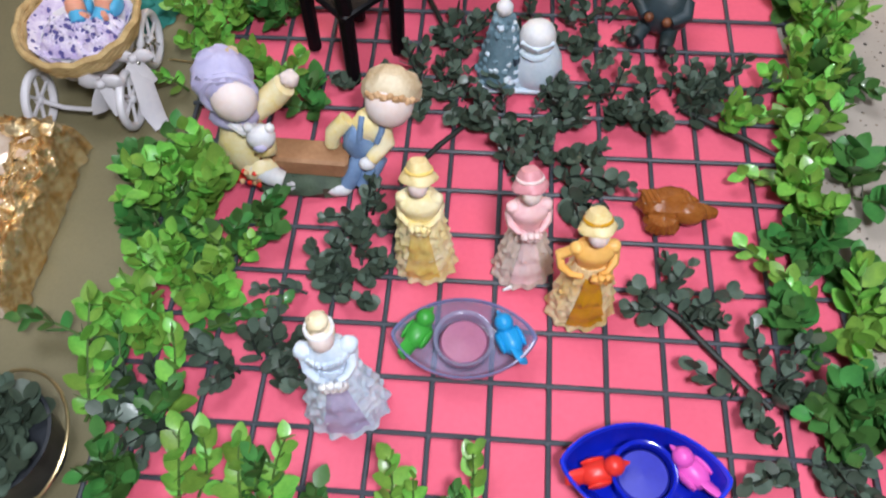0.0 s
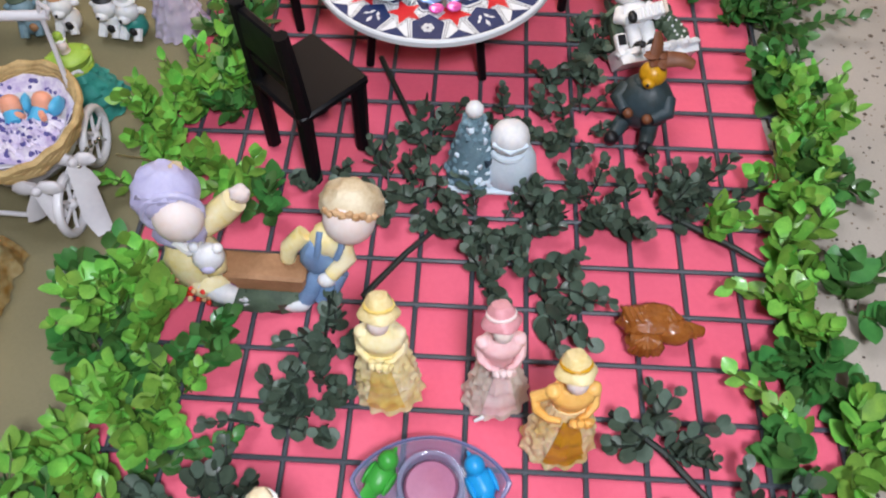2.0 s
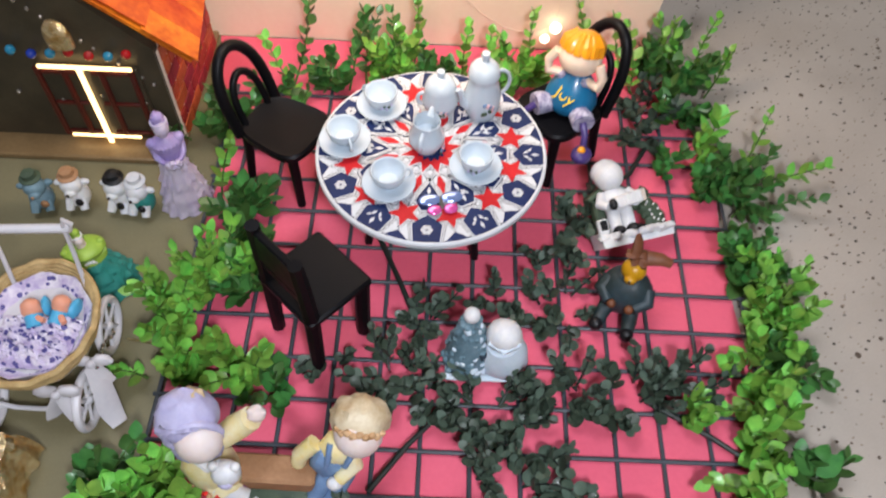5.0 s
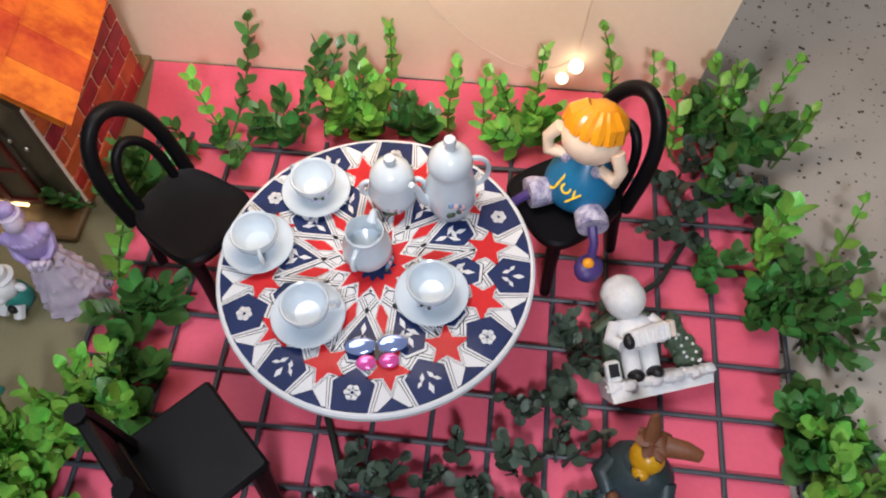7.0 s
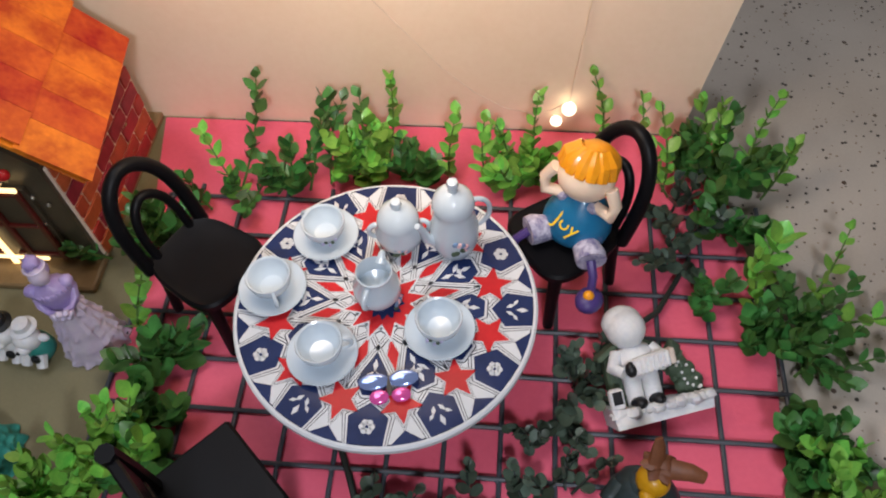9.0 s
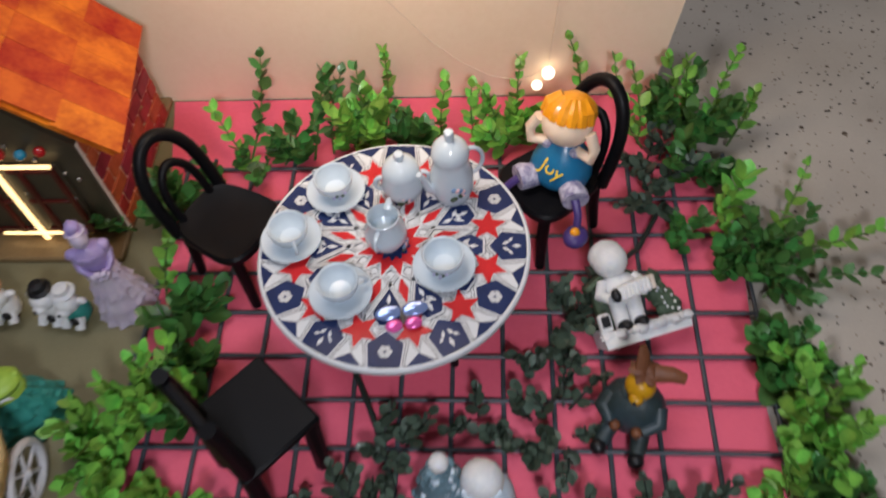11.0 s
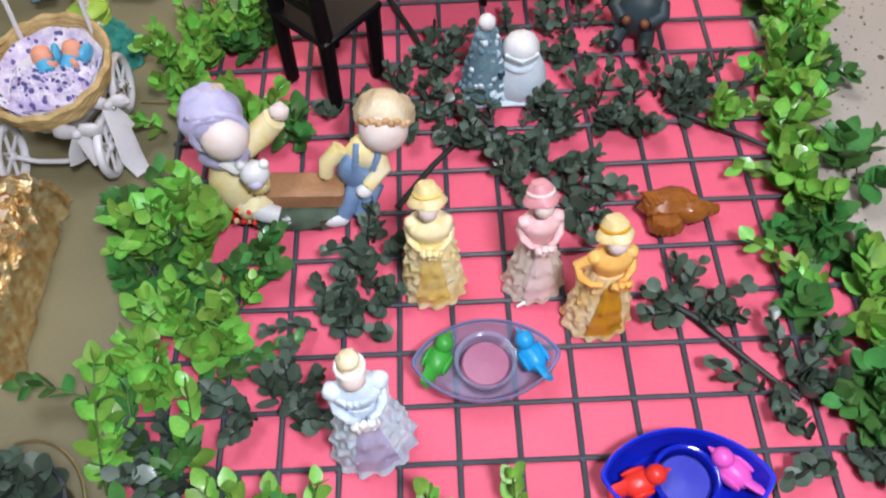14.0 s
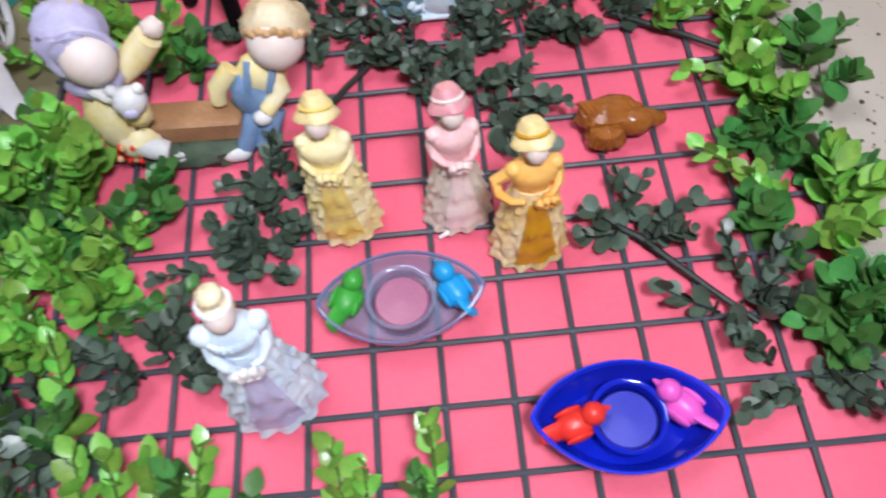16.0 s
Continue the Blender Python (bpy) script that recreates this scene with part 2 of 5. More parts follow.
def arc(c, r, a0, a1, n, axis="xz", sx=1.0, sy=1.0):
    out = []
    for i in range(n):
        a = radians(a0 + (a1 - a0) * i / (n - 1))
        u, w = r * sx * math.cos(a), r * sy * math.sin(a)
        out.append({"xz": (c[0] + u, c[1], c[2] + w), "yz": (c[0], c[1] + u, c[2] + w), "xy": (c[0] + u, c[1] + w, c[2])}[axis])
    return out


# ---- large structure ----
CELL = 0.035
floor = Build().box((0, 0.3, -0.029), (4.4, 4.4, 0.05), bevel=0.02)
solid("floor", floor, "terrazzo", "pale terrazzo floor with dark specks", "floor", kind="structure")
for nm, c, s in (("wall_north", (0, 2.55, 1.2), (4.6, 0.1, 2.5)), ("wall_south", (0, -1.95, 1.2), (4.6, 0.1, 2.5)),
                 ("wall_east", (2.25, 0.3, 1.2), (0.1, 4.4, 2.5)), ("wall_west", (-2.25, 0.3, 1.2), (0.1, 4.4, 2.5))):
    solid(nm, Build().box(c, s, bevel=0.02), "room_paint", "plain off-white painted room wall", "wall", kind="structure")
solid("ceiling", Build().box((0, 0.3, 2.5), (4.6, 4.6, 0.1), bevel=0.02), "room_paint", "plain off-white ceiling", "ceiling", kind="structure")

# olive board on the floor beside the pink sheet
solid("display_board", Build().box((-0.42, 0.22, -0.0035), (0.50, 0.92, 0.005), bevel=0.2), "board_olive",
      "olive green display board lying on the floor", "board", kind="structure")


def sheet_outline():
    """Pink sheet with slightly wavy cut sides."""
    left, right = [], []
    for i in range(60):
        y = -0.10 + 0.745 * i / 59
        left.append((-0.196 - 0.035 * max(0, (y - 0.5) / 0.145) + 0.002 * math.sin(y * 31), y))
        right.append((0.251 + 0.03 * max(0, (0.12 - y) / 0.2) - 0.02 * max(0, (y - 0.45) / 0.2) + 0.003 * math.sin(y * 27 + 1), y))
    return right + left[::-1]


b = Build()
n = 60
rl = sheet_outline()
rings = []
for i in range(n):
    (xr, y), (xl, _) = rl[i], rl[2 * n - 1 - i]
    rings.append([(xl + (xr - xl) * k / 40, y, -0.0004 + 0.0006 * noise.noise((k * 0.35, y * 25, 0))) for k in range(41)])
b.grid(rings, 0, close=False)
b.grid([[(p[0], p[1], p[2] - 0.0007) for p in reversed(r)] for r in rings], 0, close=False)
solid("pink_paper_sheet", b, "paper_pink", "pink card sheet under a black wire grid", "paper sheet", kind="structure")

# wire grid
grid_thing = thing("wire_grid", "black coated wire grid lying over the pink sheet", "wire grid", pose(0, 0, 0), kind="structure")
K0, K1, J0, J1 = -5, 7, -2, 16


def wire(p, q, bow, r=0.0017):
    p, q = Vector(p), Vector(q)
    side = (q - p).cross(Vector((0, 0, 1))).normalized()
    pts = [p.lerp(q, i / 12) + side * bow * math.sin(math.pi * i / 12) for i in range(13)]
    return Build().tube(pts, r, seg=7)


rnd = random.Random(5)
WX = [k * CELL for k in range(K0, K1)] + [0.255]
for x in [-0.197] + WX:
    part("wire", wire((x, J0 * CELL - 0.012, 0.0022), (x, J1 * CELL + 0.012, 0.0022), rnd.uniform(-0.001, 0.001)), "wire_black", grid_thing)
for j in range(J0, J1 + 1):
    part("wire", wire((-0.200, j * CELL, 0.0030), (0.259, j * CELL, 0.0030), rnd.uniform(-0.001, 0.001)), "wire_black", grid_thing)
knot = Build().ball((0, 0, 0), (0.0022, 0.0022, 0.0016), seg=8, rings=6).mesh("weld", "wire_black")
for x in WX:
    for j in range(J0, J1 + 1):
        part("weld", knot, None, grid_thing, m=pose(x, j * CELL, 0.0027))

# cream panel behind the garden
outline = [(-0.345, -0.001), (0.205, -0.001), (0.249, 0.40), (-0.345, 0.40)]
solid("back_panel", Build().grid([[(x, y, z) for x, z in outline] for y in (0.647, 0.663)]), "wall_cream",
      "cream painted panel standing behind the garden", "panel", kind="structure")


# ---- plants ----
def leaf_mesh(name, mt, length, width, cup, pointed=True):
    b = Build()
    rings = []
    for i, (u, w) in enumerate(((0, 0.12), (0.16, 0.66), (0.42, 1.0), (0.66, 0.84), (0.88, 0.44), (1.0, 0.04)) if pointed else ((0, 0.14), (0.16, 0.72), (0.42, 1.0), (0.70, 0.94), (0.90, 0.60), (1.0, 0.16))):
        z = cup * length * (0.9 * u * u)
        hw = width * w / 2
        rings.append([(-hw, u * length, z + cup * hw * 0.9), (0, u * length, z), (hw, u * length, z + cup * hw * 0.9)])
    b.grid(rings, 0, close=False)
    return b.mesh(name, mt, 60)


LEAF = {}
for mt in ("leaf_bright", "leaf_mid"):
    LEAF[mt] = [leaf_mesh("leaf", mt, 0.0142, 0.0118, 0.28), leaf_mesh("leaf", mt, 0.0150, 0.0112, 0.15), leaf_mesh("leaf", mt, 0.0120, 0.0104, 0.42)]
LEAF["leaf_dark"] = [leaf_mesh("leaf", "leaf_dark", 0.0108, 0.0100, 0.22, False), leaf_mesh("leaf", "leaf_dark", 0.0116, 0.0098, 0.10, False), leaf_mesh("leaf", "leaf_dark", 0.0094, 0.0090, 0.36, False)]
prng = random.Random(11)
FOLIAGE = {mt: Build() for mt in ("leaf_bright", "leaf_mid", "leaf_dark")}


def sprig(base, tip, pairs, mt, size=1.0, sag=0.0, label="", group="", joined=False):
    """A plastic stem with opposite pairs of round leaves, each pair turned against the last."""
    base, tip = Vector(base), Vector(tip)
    t = None if joined else thing("plastic_sprig", label, "artificial plant", Matrix.Translation(base), group)
    d = tip - base
    side = Vector((prng.uniform(-1, 1), prng.uniform(-1, 1), 0)) * d.length * 0.10
    pts = [d * u + side * math.sin(math.pi * u) + Vector((0, 0, sag * math.sin(math.pi * u))) for u in [i / 7 for i in range(8)]]
    for p in pts:
        p.z = max(p.z, 0.0015 - base.z)
    if joined:
        fol = FOLIAGE[mt]
        fol.tube([base + q for q in pts], [0.0011 - 0.0006 * i / 7 for i in range(8)], 1, seg=5)
    else:
        part("stem", Build().tube(pts, [0.0011 - 0.0006 * i / 7 for i in range(8)], seg=5), "stem_dark" if mt == "leaf_dark" else "stem_green", t)
    spin = prng.uniform(0, 6.28)
    for i in range(pairs):
        u = 0.16 + 0.84 * i / max(1, pairs - 1)
        k = min(6, int(u * 7))
        p = pts[k].lerp(pts[k + 1], u * 7 - k)
        axis = (pts[k + 1] - pts[k]).normalized()
        spin += 1.57 + prng.uniform(-0.5, 0.5)
        e1 = axis.orthogonal().normalized()
        e2 = axis.cross(e1)
        for s in (0, math.pi):
            a = spin + s + prng.uniform(-0.35, 0.35)
            out = e1 * math.cos(a) + e2 * math.sin(a)
            lift = 0.28 + 0.80 * u + prng.uniform(-0.3, 0.3)
            y = (out + axis * lift).normalized()
            face = axis * 0.55 + Vector((prng.uniform(-0.3, 0.3), prng.uniform(-0.3, 0.3), 0.9))
            x = y.cross(face).normalized()
            z = x.cross(y)
            sc = size * (1.08 - 0.26 * u ** 2) * prng.uniform(0.78, 1.18)
            m = Matrix((x, y, z)).transposed().to_4x4()
            q = p.copy()
            if q.z + base.z + min(0, y.z) * 0.012 * sc < 0.001:
                q.z = 0.0015 - base.z - min(0, y.z) * 0.012 * sc
            mw, lf = Matrix.Translation(q) @ m @ Matrix.Scale(sc, 4), prng.choice(LEAF[mt])
            if joined:
                o = len(fol.v)
                fol.v.extend(tuple(base + mw @ v.co) for v in lf.vertices)
                fol.f.extend(tuple(o + k for k in pl.vertices) for pl in lf.polygons)
                fol.m.extend([0] * len(lf.polygons))
            else:
                part("leaf", lf, None, t, m=mw)
    return t


BRIGHT = "bright green plastic sprig with small rounded leaves"
DARKL = "dark blackish-green plastic sprig with round leaves"


def plant_label(mt):
    return DARKL + " lying on the wire grid" if mt == "leaf_dark" else BRIGHT + (" edging the pink sheet" if mt == "leaf_bright" else " of the garden border")


def clump(x, y, rx, ry, count, mt, h=(0.02, 0.04), spread=0.025, pairs=(5, 7), size=1.0, z=0.0):
    """A tuft of sprigs; the inner ones stay joined as tangled foliage."""
    whole = round(count * 1.35) if mt == "leaf_dark" else round(count * 1.5)
    for i in range(whole):
        a, r = prng.uniform(0, 6.28), math.sqrt(prng.random())
        bx, by = x + rx * r * math.cos(a), y + ry * r * math.sin(a)
        hh = prng.uniform(*h)
        a2 = a + prng.uniform(-1.3, 1.3)
        sp = spread * prng.uniform(0.3, 1.0)
        sprig((bx, by, 0.003 + z), (bx + sp * math.cos(a2), by + sp * math.sin(a2), hh + z), prng.randint(*pairs), mt, size * prng.uniform(0.85, 1.15), joined=i >= count * 0.42,
              label=plant_label(mt), group="dark sprigs" if mt == "leaf_dark" else "green border sprigs")


def spray(bx, by, tx, ty, h, pairs, mt, size=1.0, sag=0.0):
    """One long sprig from its foot to its tip."""
    sprig((bx, by, 0.003), (tx, ty, h), pairs, mt, size, sag, plant_label(mt), "dark sprigs" if mt == "leaf_dark" else "green border sprigs")


# front edge, single upright sprigs
spray(-0.137, -0.052, -0.134, -0.017, 0.04, 8, "leaf_bright", 1.01, 0.0)
spray(-0.128, -0.044, -0.123, -0.018, 0.032, 6, "leaf_bright", 0.97, 0.0)
spray(-0.161, -0.001, -0.150, 0.038, 0.045, 7, "leaf_bright", 1.01, 0.0)
spray(-0.168, -0.007, -0.149, 0.009, 0.03, 6, "leaf_mid", 0.97, 0.0)
spray(-0.101, -0.048, -0.102, -0.021, 0.032, 6, "leaf_bright", 0.97, 0.0)
spray(-0.084, -0.052, -0.075, -0.018, 0.04, 7, "leaf_bright", 0.97, 0.0)
spray(-0.093, -0.048, -0.092, -0.027, 0.028, 7, "leaf_mid", 1.06, 0.0)
spray(-0.065, -0.049, -0.057, -0.039, 0.024, 5, "leaf_mid", 0.97, 0.0)
spray(-0.018, -0.047, -0.018, -0.023, 0.034, 7, "leaf_bright", 0.84, 0.0)
spray(-0.007, -0.046, -0.005, -0.030, 0.024, 5, "leaf_bright", 0.79, 0.0)
spray(0.027, -0.047, 0.027, -0.017, 0.036, 7, "leaf_bright", 0.84, 0.0)
spray(0.021, -0.049, 0.018, -0.035, 0.024, 5, "leaf_mid", 0.79, 0.0)
spray(-0.201, -0.009, -0.202, 0.052, 0.05, 8, "leaf_bright", 1.06, 0.0)
spray(-0.196, 0.034, -0.252, 0.049, 0.03, 7, "leaf_mid", 0.97, 0.008)
spray(-0.174, -0.018, -0.189, 0.042, 0.03, 7, "leaf_mid", 1.01, 0.0)
spray(-0.207, -0.005, -0.192, 0.024, 0.03, 6, "leaf_bright", 1.06, 0.0)
clump(-0.176, -0.039, 0.006, 0.006, 4, "leaf_mid", (0.02, 0.035), 0.014, (4, 5), 1.07)
# west border, front to back
clump(-0.174, 0.062, 0.006, 0.006, 2, "leaf_bright", (0.015, 0.04), 0.022, (5, 6), 0.99)
clump(-0.179, 0.092, 0.006, 0.008, 4, "leaf_bright", (0.015, 0.04), 0.022, (5, 6), 0.99)
clump(-0.139, 0.109, 0.006, 0.006, 2, "leaf_bright", (0.012, 0.03), 0.022, (5, 6), 0.9)
clump(-0.145, 0.090, 0.006, 0.006, 2, "leaf_mid", (0.01, 0.022), 0.022, (5, 6), 0.86)
spray(-0.146, 0.063, -0.098, 0.078, 0.012, 7, "leaf_mid", 0.79, 0.0)
spray(-0.159, 0.052, -0.123, 0.066, 0.012, 6, "leaf_mid", 0.79, 0.0)
clump(-0.183, 0.061, 0.011, 0.006, 6, "leaf_bright", (0.015, 0.035), 0.022, (5, 6), 1.1)
clump(-0.149, 0.084, 0.006, 0.006, 4, "leaf_bright", (0.015, 0.035), 0.022, (5, 6), 1.1)
clump(-0.178, 0.154, 0.014, 0.011, 12, "leaf_bright", (0.025, 0.05), 0.028, (5, 7), 1.1)
clump(-0.190, 0.130, 0.010, 0.006, 4, "leaf_mid", (0.012, 0.03), 0.03, (5, 6), 1.05)
clump(-0.153, 0.128, 0.009, 0.006, 4, "leaf_mid", (0.012, 0.03), 0.025, (5, 6), 1.1)
clump(-0.129, 0.135, 0.006, 0.006, 2, "leaf_mid", (0.01, 0.022), 0.022, (4, 6), 1.0)
clump(-0.215, 0.166, 0.006, 0.011, 3, "leaf_mid", (0.012, 0.03), 0.03, (5, 6), 1.0)
spray(-0.207, 0.257, -0.229, 0.253, 0.02, 6, "leaf_bright", 0.79, 0.006)
clump(-0.173, 0.271, 0.008, 0.007, 5, "leaf_bright", (0.015, 0.035), 0.024, (5, 6), 1.05)
clump(-0.137, 0.265, 0.006, 0.006, 5, "leaf_bright", (0.012, 0.03), 0.022, (5, 6), 1.0)
clump(-0.111, 0.246, 0.006, 0.006, 3, "leaf_mid", (0.01, 0.022), 0.02, (4, 6), 1.0)
clump(-0.196, 0.301, 0.006, 0.008, 4, "leaf_bright", (0.02, 0.04), 0.022, (5, 6), 1.0)
clump(-0.169, 0.343, 0.014, 0.014, 10, "leaf_bright", (0.02, 0.045), 0.024, (5, 7), 1.0)
clump(-0.142, 0.338, 0.006, 0.011, 4, "leaf_mid", (0.015, 0.035), 0.022, (5, 6), 1.0)
clump(-0.202, 0.320, 0.007, 0.007, 4, "leaf_bright", (0.02, 0.04), 0.022, (5, 6), 1.0)
clump(-0.159, 0.376, 0.006, 0.006, 3, "leaf_mid", (0.015, 0.035), 0.022, (5, 6), 1.05)
clump(-0.157, 0.412, 0.006, 0.006, 4, "leaf_mid", (0.015, 0.035), 0.024, (5, 6), 1.05)
spray(-0.186, 0.433, -0.174, 0.457, 0.05, 6, "leaf_bright", 1.06, 0.0)
spray(-0.227, 0.497, -0.243, 0.487, 0.03, 6, "leaf_mid", 0.84, 0.005)
clump(-0.192, 0.517, 0.010, 0.017, 5, "leaf_mid", (0.02, 0.04), 0.022, (5, 6), 1.0)
spray(-0.234, 0.574, -0.233, 0.588, 0.045, 6, "leaf_bright", 0.88, 0.0)
# north hedge
spray(-0.143, 0.568, -0.126, 0.619, 0.075, 9, "leaf_mid", 0.92, 0.0)
spray(-0.135, 0.555, -0.165, 0.583, 0.05, 7, "leaf_bright", 0.84, 0.0)
spray(-0.113, 0.565, -0.070, 0.612, 0.06, 9, "leaf_mid", 0.92, 0.0)
spray(-0.128, 0.572, -0.129, 0.537, 0.02, 6, "leaf_mid", 0.88, 0.0)
spray(-0.157, 0.561, -0.140, 0.559, 0.03, 6, "leaf_mid", 0.79, 0.0)
spray(-0.088, 0.570, -0.075, 0.610, 0.065, 8, "leaf_mid", 0.88, 0.0)
spray(-0.072, 0.577, -0.061, 0.613, 0.06, 7, "leaf_mid", 0.84, 0.0)
spray(-0.055, 0.584, -0.048, 0.616, 0.062, 7, "leaf_mid", 0.84, 0.0)
spray(-0.029, 0.586, -0.024, 0.622, 0.075, 9, "leaf_bright", 0.88, 0.0)
spray(-0.162, 0.547, -0.178, 0.556, 0.03, 6, "leaf_mid", 0.84, 0.0)
spray(-0.100, 0.566, -0.116, 0.571, 0.035, 7, "leaf_mid", 0.88, 0.0)
spray(-0.022, 0.592, -0.017, 0.594, 0.04, 6, "leaf_mid", 0.79, 0.0)
clump(-0.049, 0.587, 0.014, 0.007, 9, "leaf_bright", (0.025, 0.05), 0.018, (5, 7), 0.95)
clump(-0.104, 0.574, 0.015, 0.006, 3, "leaf_mid", (0.015, 0.035), 0.022, (5, 6), 1.0)
clump(-0.005, 0.586, 0.008, 0.006, 4, "leaf_mid", (0.015, 0.035), 0.022, (5, 6), 1.0)
spray(0.023, 0.580, 0.026, 0.608, 0.055, 8, "leaf_bright", 0.88, 0.0)
spray(0.053, 0.582, 0.047, 0.606, 0.05, 7, "leaf_bright", 0.84, 0.0)
spray(0.072, 0.589, 0.056, 0.604, 0.05, 7, "leaf_bright", 0.79, 0.0)
spray(0.089, 0.585, 0.087, 0.620, 0.065, 8, "leaf_bright", 0.84, 0.0)
spray(0.135, 0.611, 0.128, 0.638, 0.07, 7, "leaf_bright", 0.79, 0.0)
clump(0.075, 0.586, 0.012, 0.006, 7, "leaf_bright", (0.02, 0.04), 0.02, (5, 6), 0.95)
spray(0.190, 0.579, 0.164, 0.622, 0.06, 8, "leaf_bright", 0.84, 0.0)
spray(0.186, 0.584, 0.179, 0.618, 0.055, 7, "leaf_bright", 0.84, 0.0)
spray(0.219, 0.586, 0.207, 0.625, 0.06, 8, "leaf_bright", 0.88, 0.0)
spray(0.231, 0.588, 0.222, 0.622, 0.06, 8, "leaf_bright", 0.84, 0.0)
spray(0.247, 0.589, 0.264, 0.631, 0.06, 9, "leaf_bright", 0.84, 0.0)
spray(0.259, 0.580, 0.273, 0.596, 0.05, 7, "leaf_bright", 0.84, 0.0)
clump(0.230, 0.596, 0.016, 0.011, 6, "leaf_mid", (0.03, 0.055), 0.024, (5, 7), 1.0)
clump(0.196, 0.605, 0.006, 0.006, 3, "leaf_mid", (0.025, 0.045), 0.02, (5, 6), 0.95)
# east border, back to front
clump(0.198, 0.552, 0.016, 0.015, 5, "leaf_dark", (0.015, 0.035), 0.029, (5, 6), 0.95)
clump(0.197, 0.518, 0.014, 0.012, 3, "leaf_dark", (0.012, 0.03), 0.026, (4, 6), 0.86)
clump(0.228, 0.548, 0.006, 0.010, 4, "leaf_mid", (0.02, 0.04), 0.022, (5, 6), 1.0)
spray(0.236, 0.501, 0.252, 0.515, 0.04, 5, "leaf_bright", 1.5, 0.0)
spray(0.240, 0.463, 0.239, 0.504, 0.035, 8, "leaf_bright", 0.88, 0.0)
clump(0.210, 0.481, 0.007, 0.006, 2, "leaf_mid", (0.012, 0.025), 0.022, (4, 6), 0.9)
clump(0.240, 0.453, 0.006, 0.006, 4, "leaf_mid", (0.015, 0.035), 0.02, (5, 6), 0.95)
spray(0.272, 0.483, 0.307, 0.536, 0.03, 7, "leaf_bright", 0.84, 0.0)
spray(0.258, 0.465, 0.304, 0.497, 0.022, 8, "leaf_mid", 0.88, 0.004)
spray(0.261, 0.433, 0.298, 0.459, 0.022, 8, "leaf_mid", 0.88, 0.004)
spray(0.259, 0.449, 0.288, 0.425, 0.016, 7, "leaf_mid", 0.88, 0.0)
clump(0.265, 0.375, 0.006, 0.006, 5, "leaf_mid", (0.015, 0.035), 0.026, (5, 6), 1.05)
clump(0.255, 0.462, 0.012, 0.017, 4, "leaf_mid", (0.02, 0.04), 0.024, (5, 6), 1.0)
spray(0.277, 0.428, 0.333, 0.442, 0.022, 7, "leaf_mid", 0.88, 0.004)
spray(0.289, 0.474, 0.345, 0.478, 0.025, 7, "leaf_bright", 0.88, 0.004)
clump(0.260, 0.369, 0.006, 0.021, 4, "leaf_mid", (0.015, 0.03), 0.024, (5, 6), 1.0)
clump(0.276, 0.337, 0.009, 0.026, 11, "leaf_bright", (0.02, 0.045), 0.026, (5, 7), 1.0)
clump(0.249, 0.280, 0.006, 0.011, 5, "leaf_bright", (0.015, 0.035), 0.024, (5, 6), 1.0)
clump(0.276, 0.278, 0.006, 0.011, 4, "leaf_mid", (0.012, 0.03), 0.026, (5, 6), 1.0)
clump(0.248, 0.228, 0.007, 0.010, 4, "leaf_bright", (0.015, 0.035), 0.024, (5, 6), 1.15)
clump(0.193, 0.246, 0.006, 0.006, 1, "leaf_bright", (0.012, 0.025), 0.018, (4, 5), 1.2)
spray(0.253, 0.251, 0.203, 0.241, 0.018, 7, "leaf_bright", 1.01, 0.0)
spray(0.243, 0.188, 0.201, 0.191, 0.016, 6, "leaf_bright", 1.06, 0.0)
clump(0.248, 0.175, 0.007, 0.011, 5, "leaf_bright", (0.015, 0.035), 0.026, (5, 6), 1.15)
clump(0.279, 0.192, 0.006, 0.011, 3, "leaf_mid", (0.012, 0.03), 0.024, (5, 6), 1.15)
clump(0.243, 0.141, 0.006, 0.006, 4, "leaf_mid", (0.012, 0.03), 0.024, (5, 6), 1.1)
spray(0.239, 0.093, 0.192, 0.129, 0.022, 8, "leaf_bright", 0.92, 0.0)
spray(0.228, 0.089, 0.211, 0.108, 0.025, 6, "leaf_bright", 0.88, 0.0)
clump(0.263, 0.113, 0.006, 0.006, 3, "leaf_mid", (0.012, 0.03), 0.024, (5, 6), 1.1)
clump(0.231, 0.083, 0.006, 0.006, 3, "leaf_mid", (0.012, 0.025), 0.024, (5, 6), 1.1)
clump(0.257, 0.086, 0.006, 0.006, 3, "leaf_bright", (0.015, 0.035), 0.024, (5, 6), 1.15)
clump(0.248, 0.018, 0.006, 0.011, 4, "leaf_mid", (0.012, 0.03), 0.026, (5, 6), 1.15)
clump(0.254, 0.026, 0.006, 0.009, 3, "leaf_mid", (0.012, 0.03), 0.026, (5, 6), 1.15)
# dark sprigs lying on the wire
clump(-0.111, 0.036, 0.022, 0.015, 7, "leaf_dark", (0.012, 0.03), 0.031, (4, 6), 0.99)
clump(-0.155, 0.006, 0.020, 0.012, 6, "leaf_dark", (0.012, 0.028), 0.031, (4, 6), 0.99)
clump(-0.051, 0.146, 0.013, 0.013, 6, "leaf_dark", (0.012, 0.025), 0.026, (5, 6), 0.86)
clump(-0.057, 0.110, 0.012, 0.012, 6, "leaf_dark", (0.012, 0.025), 0.026, (5, 6), 0.86)
clump(-0.082, 0.093, 0.012, 0.006, 3, "leaf_dark", (0.01, 0.02), 0.029, (4, 6), 0.86)
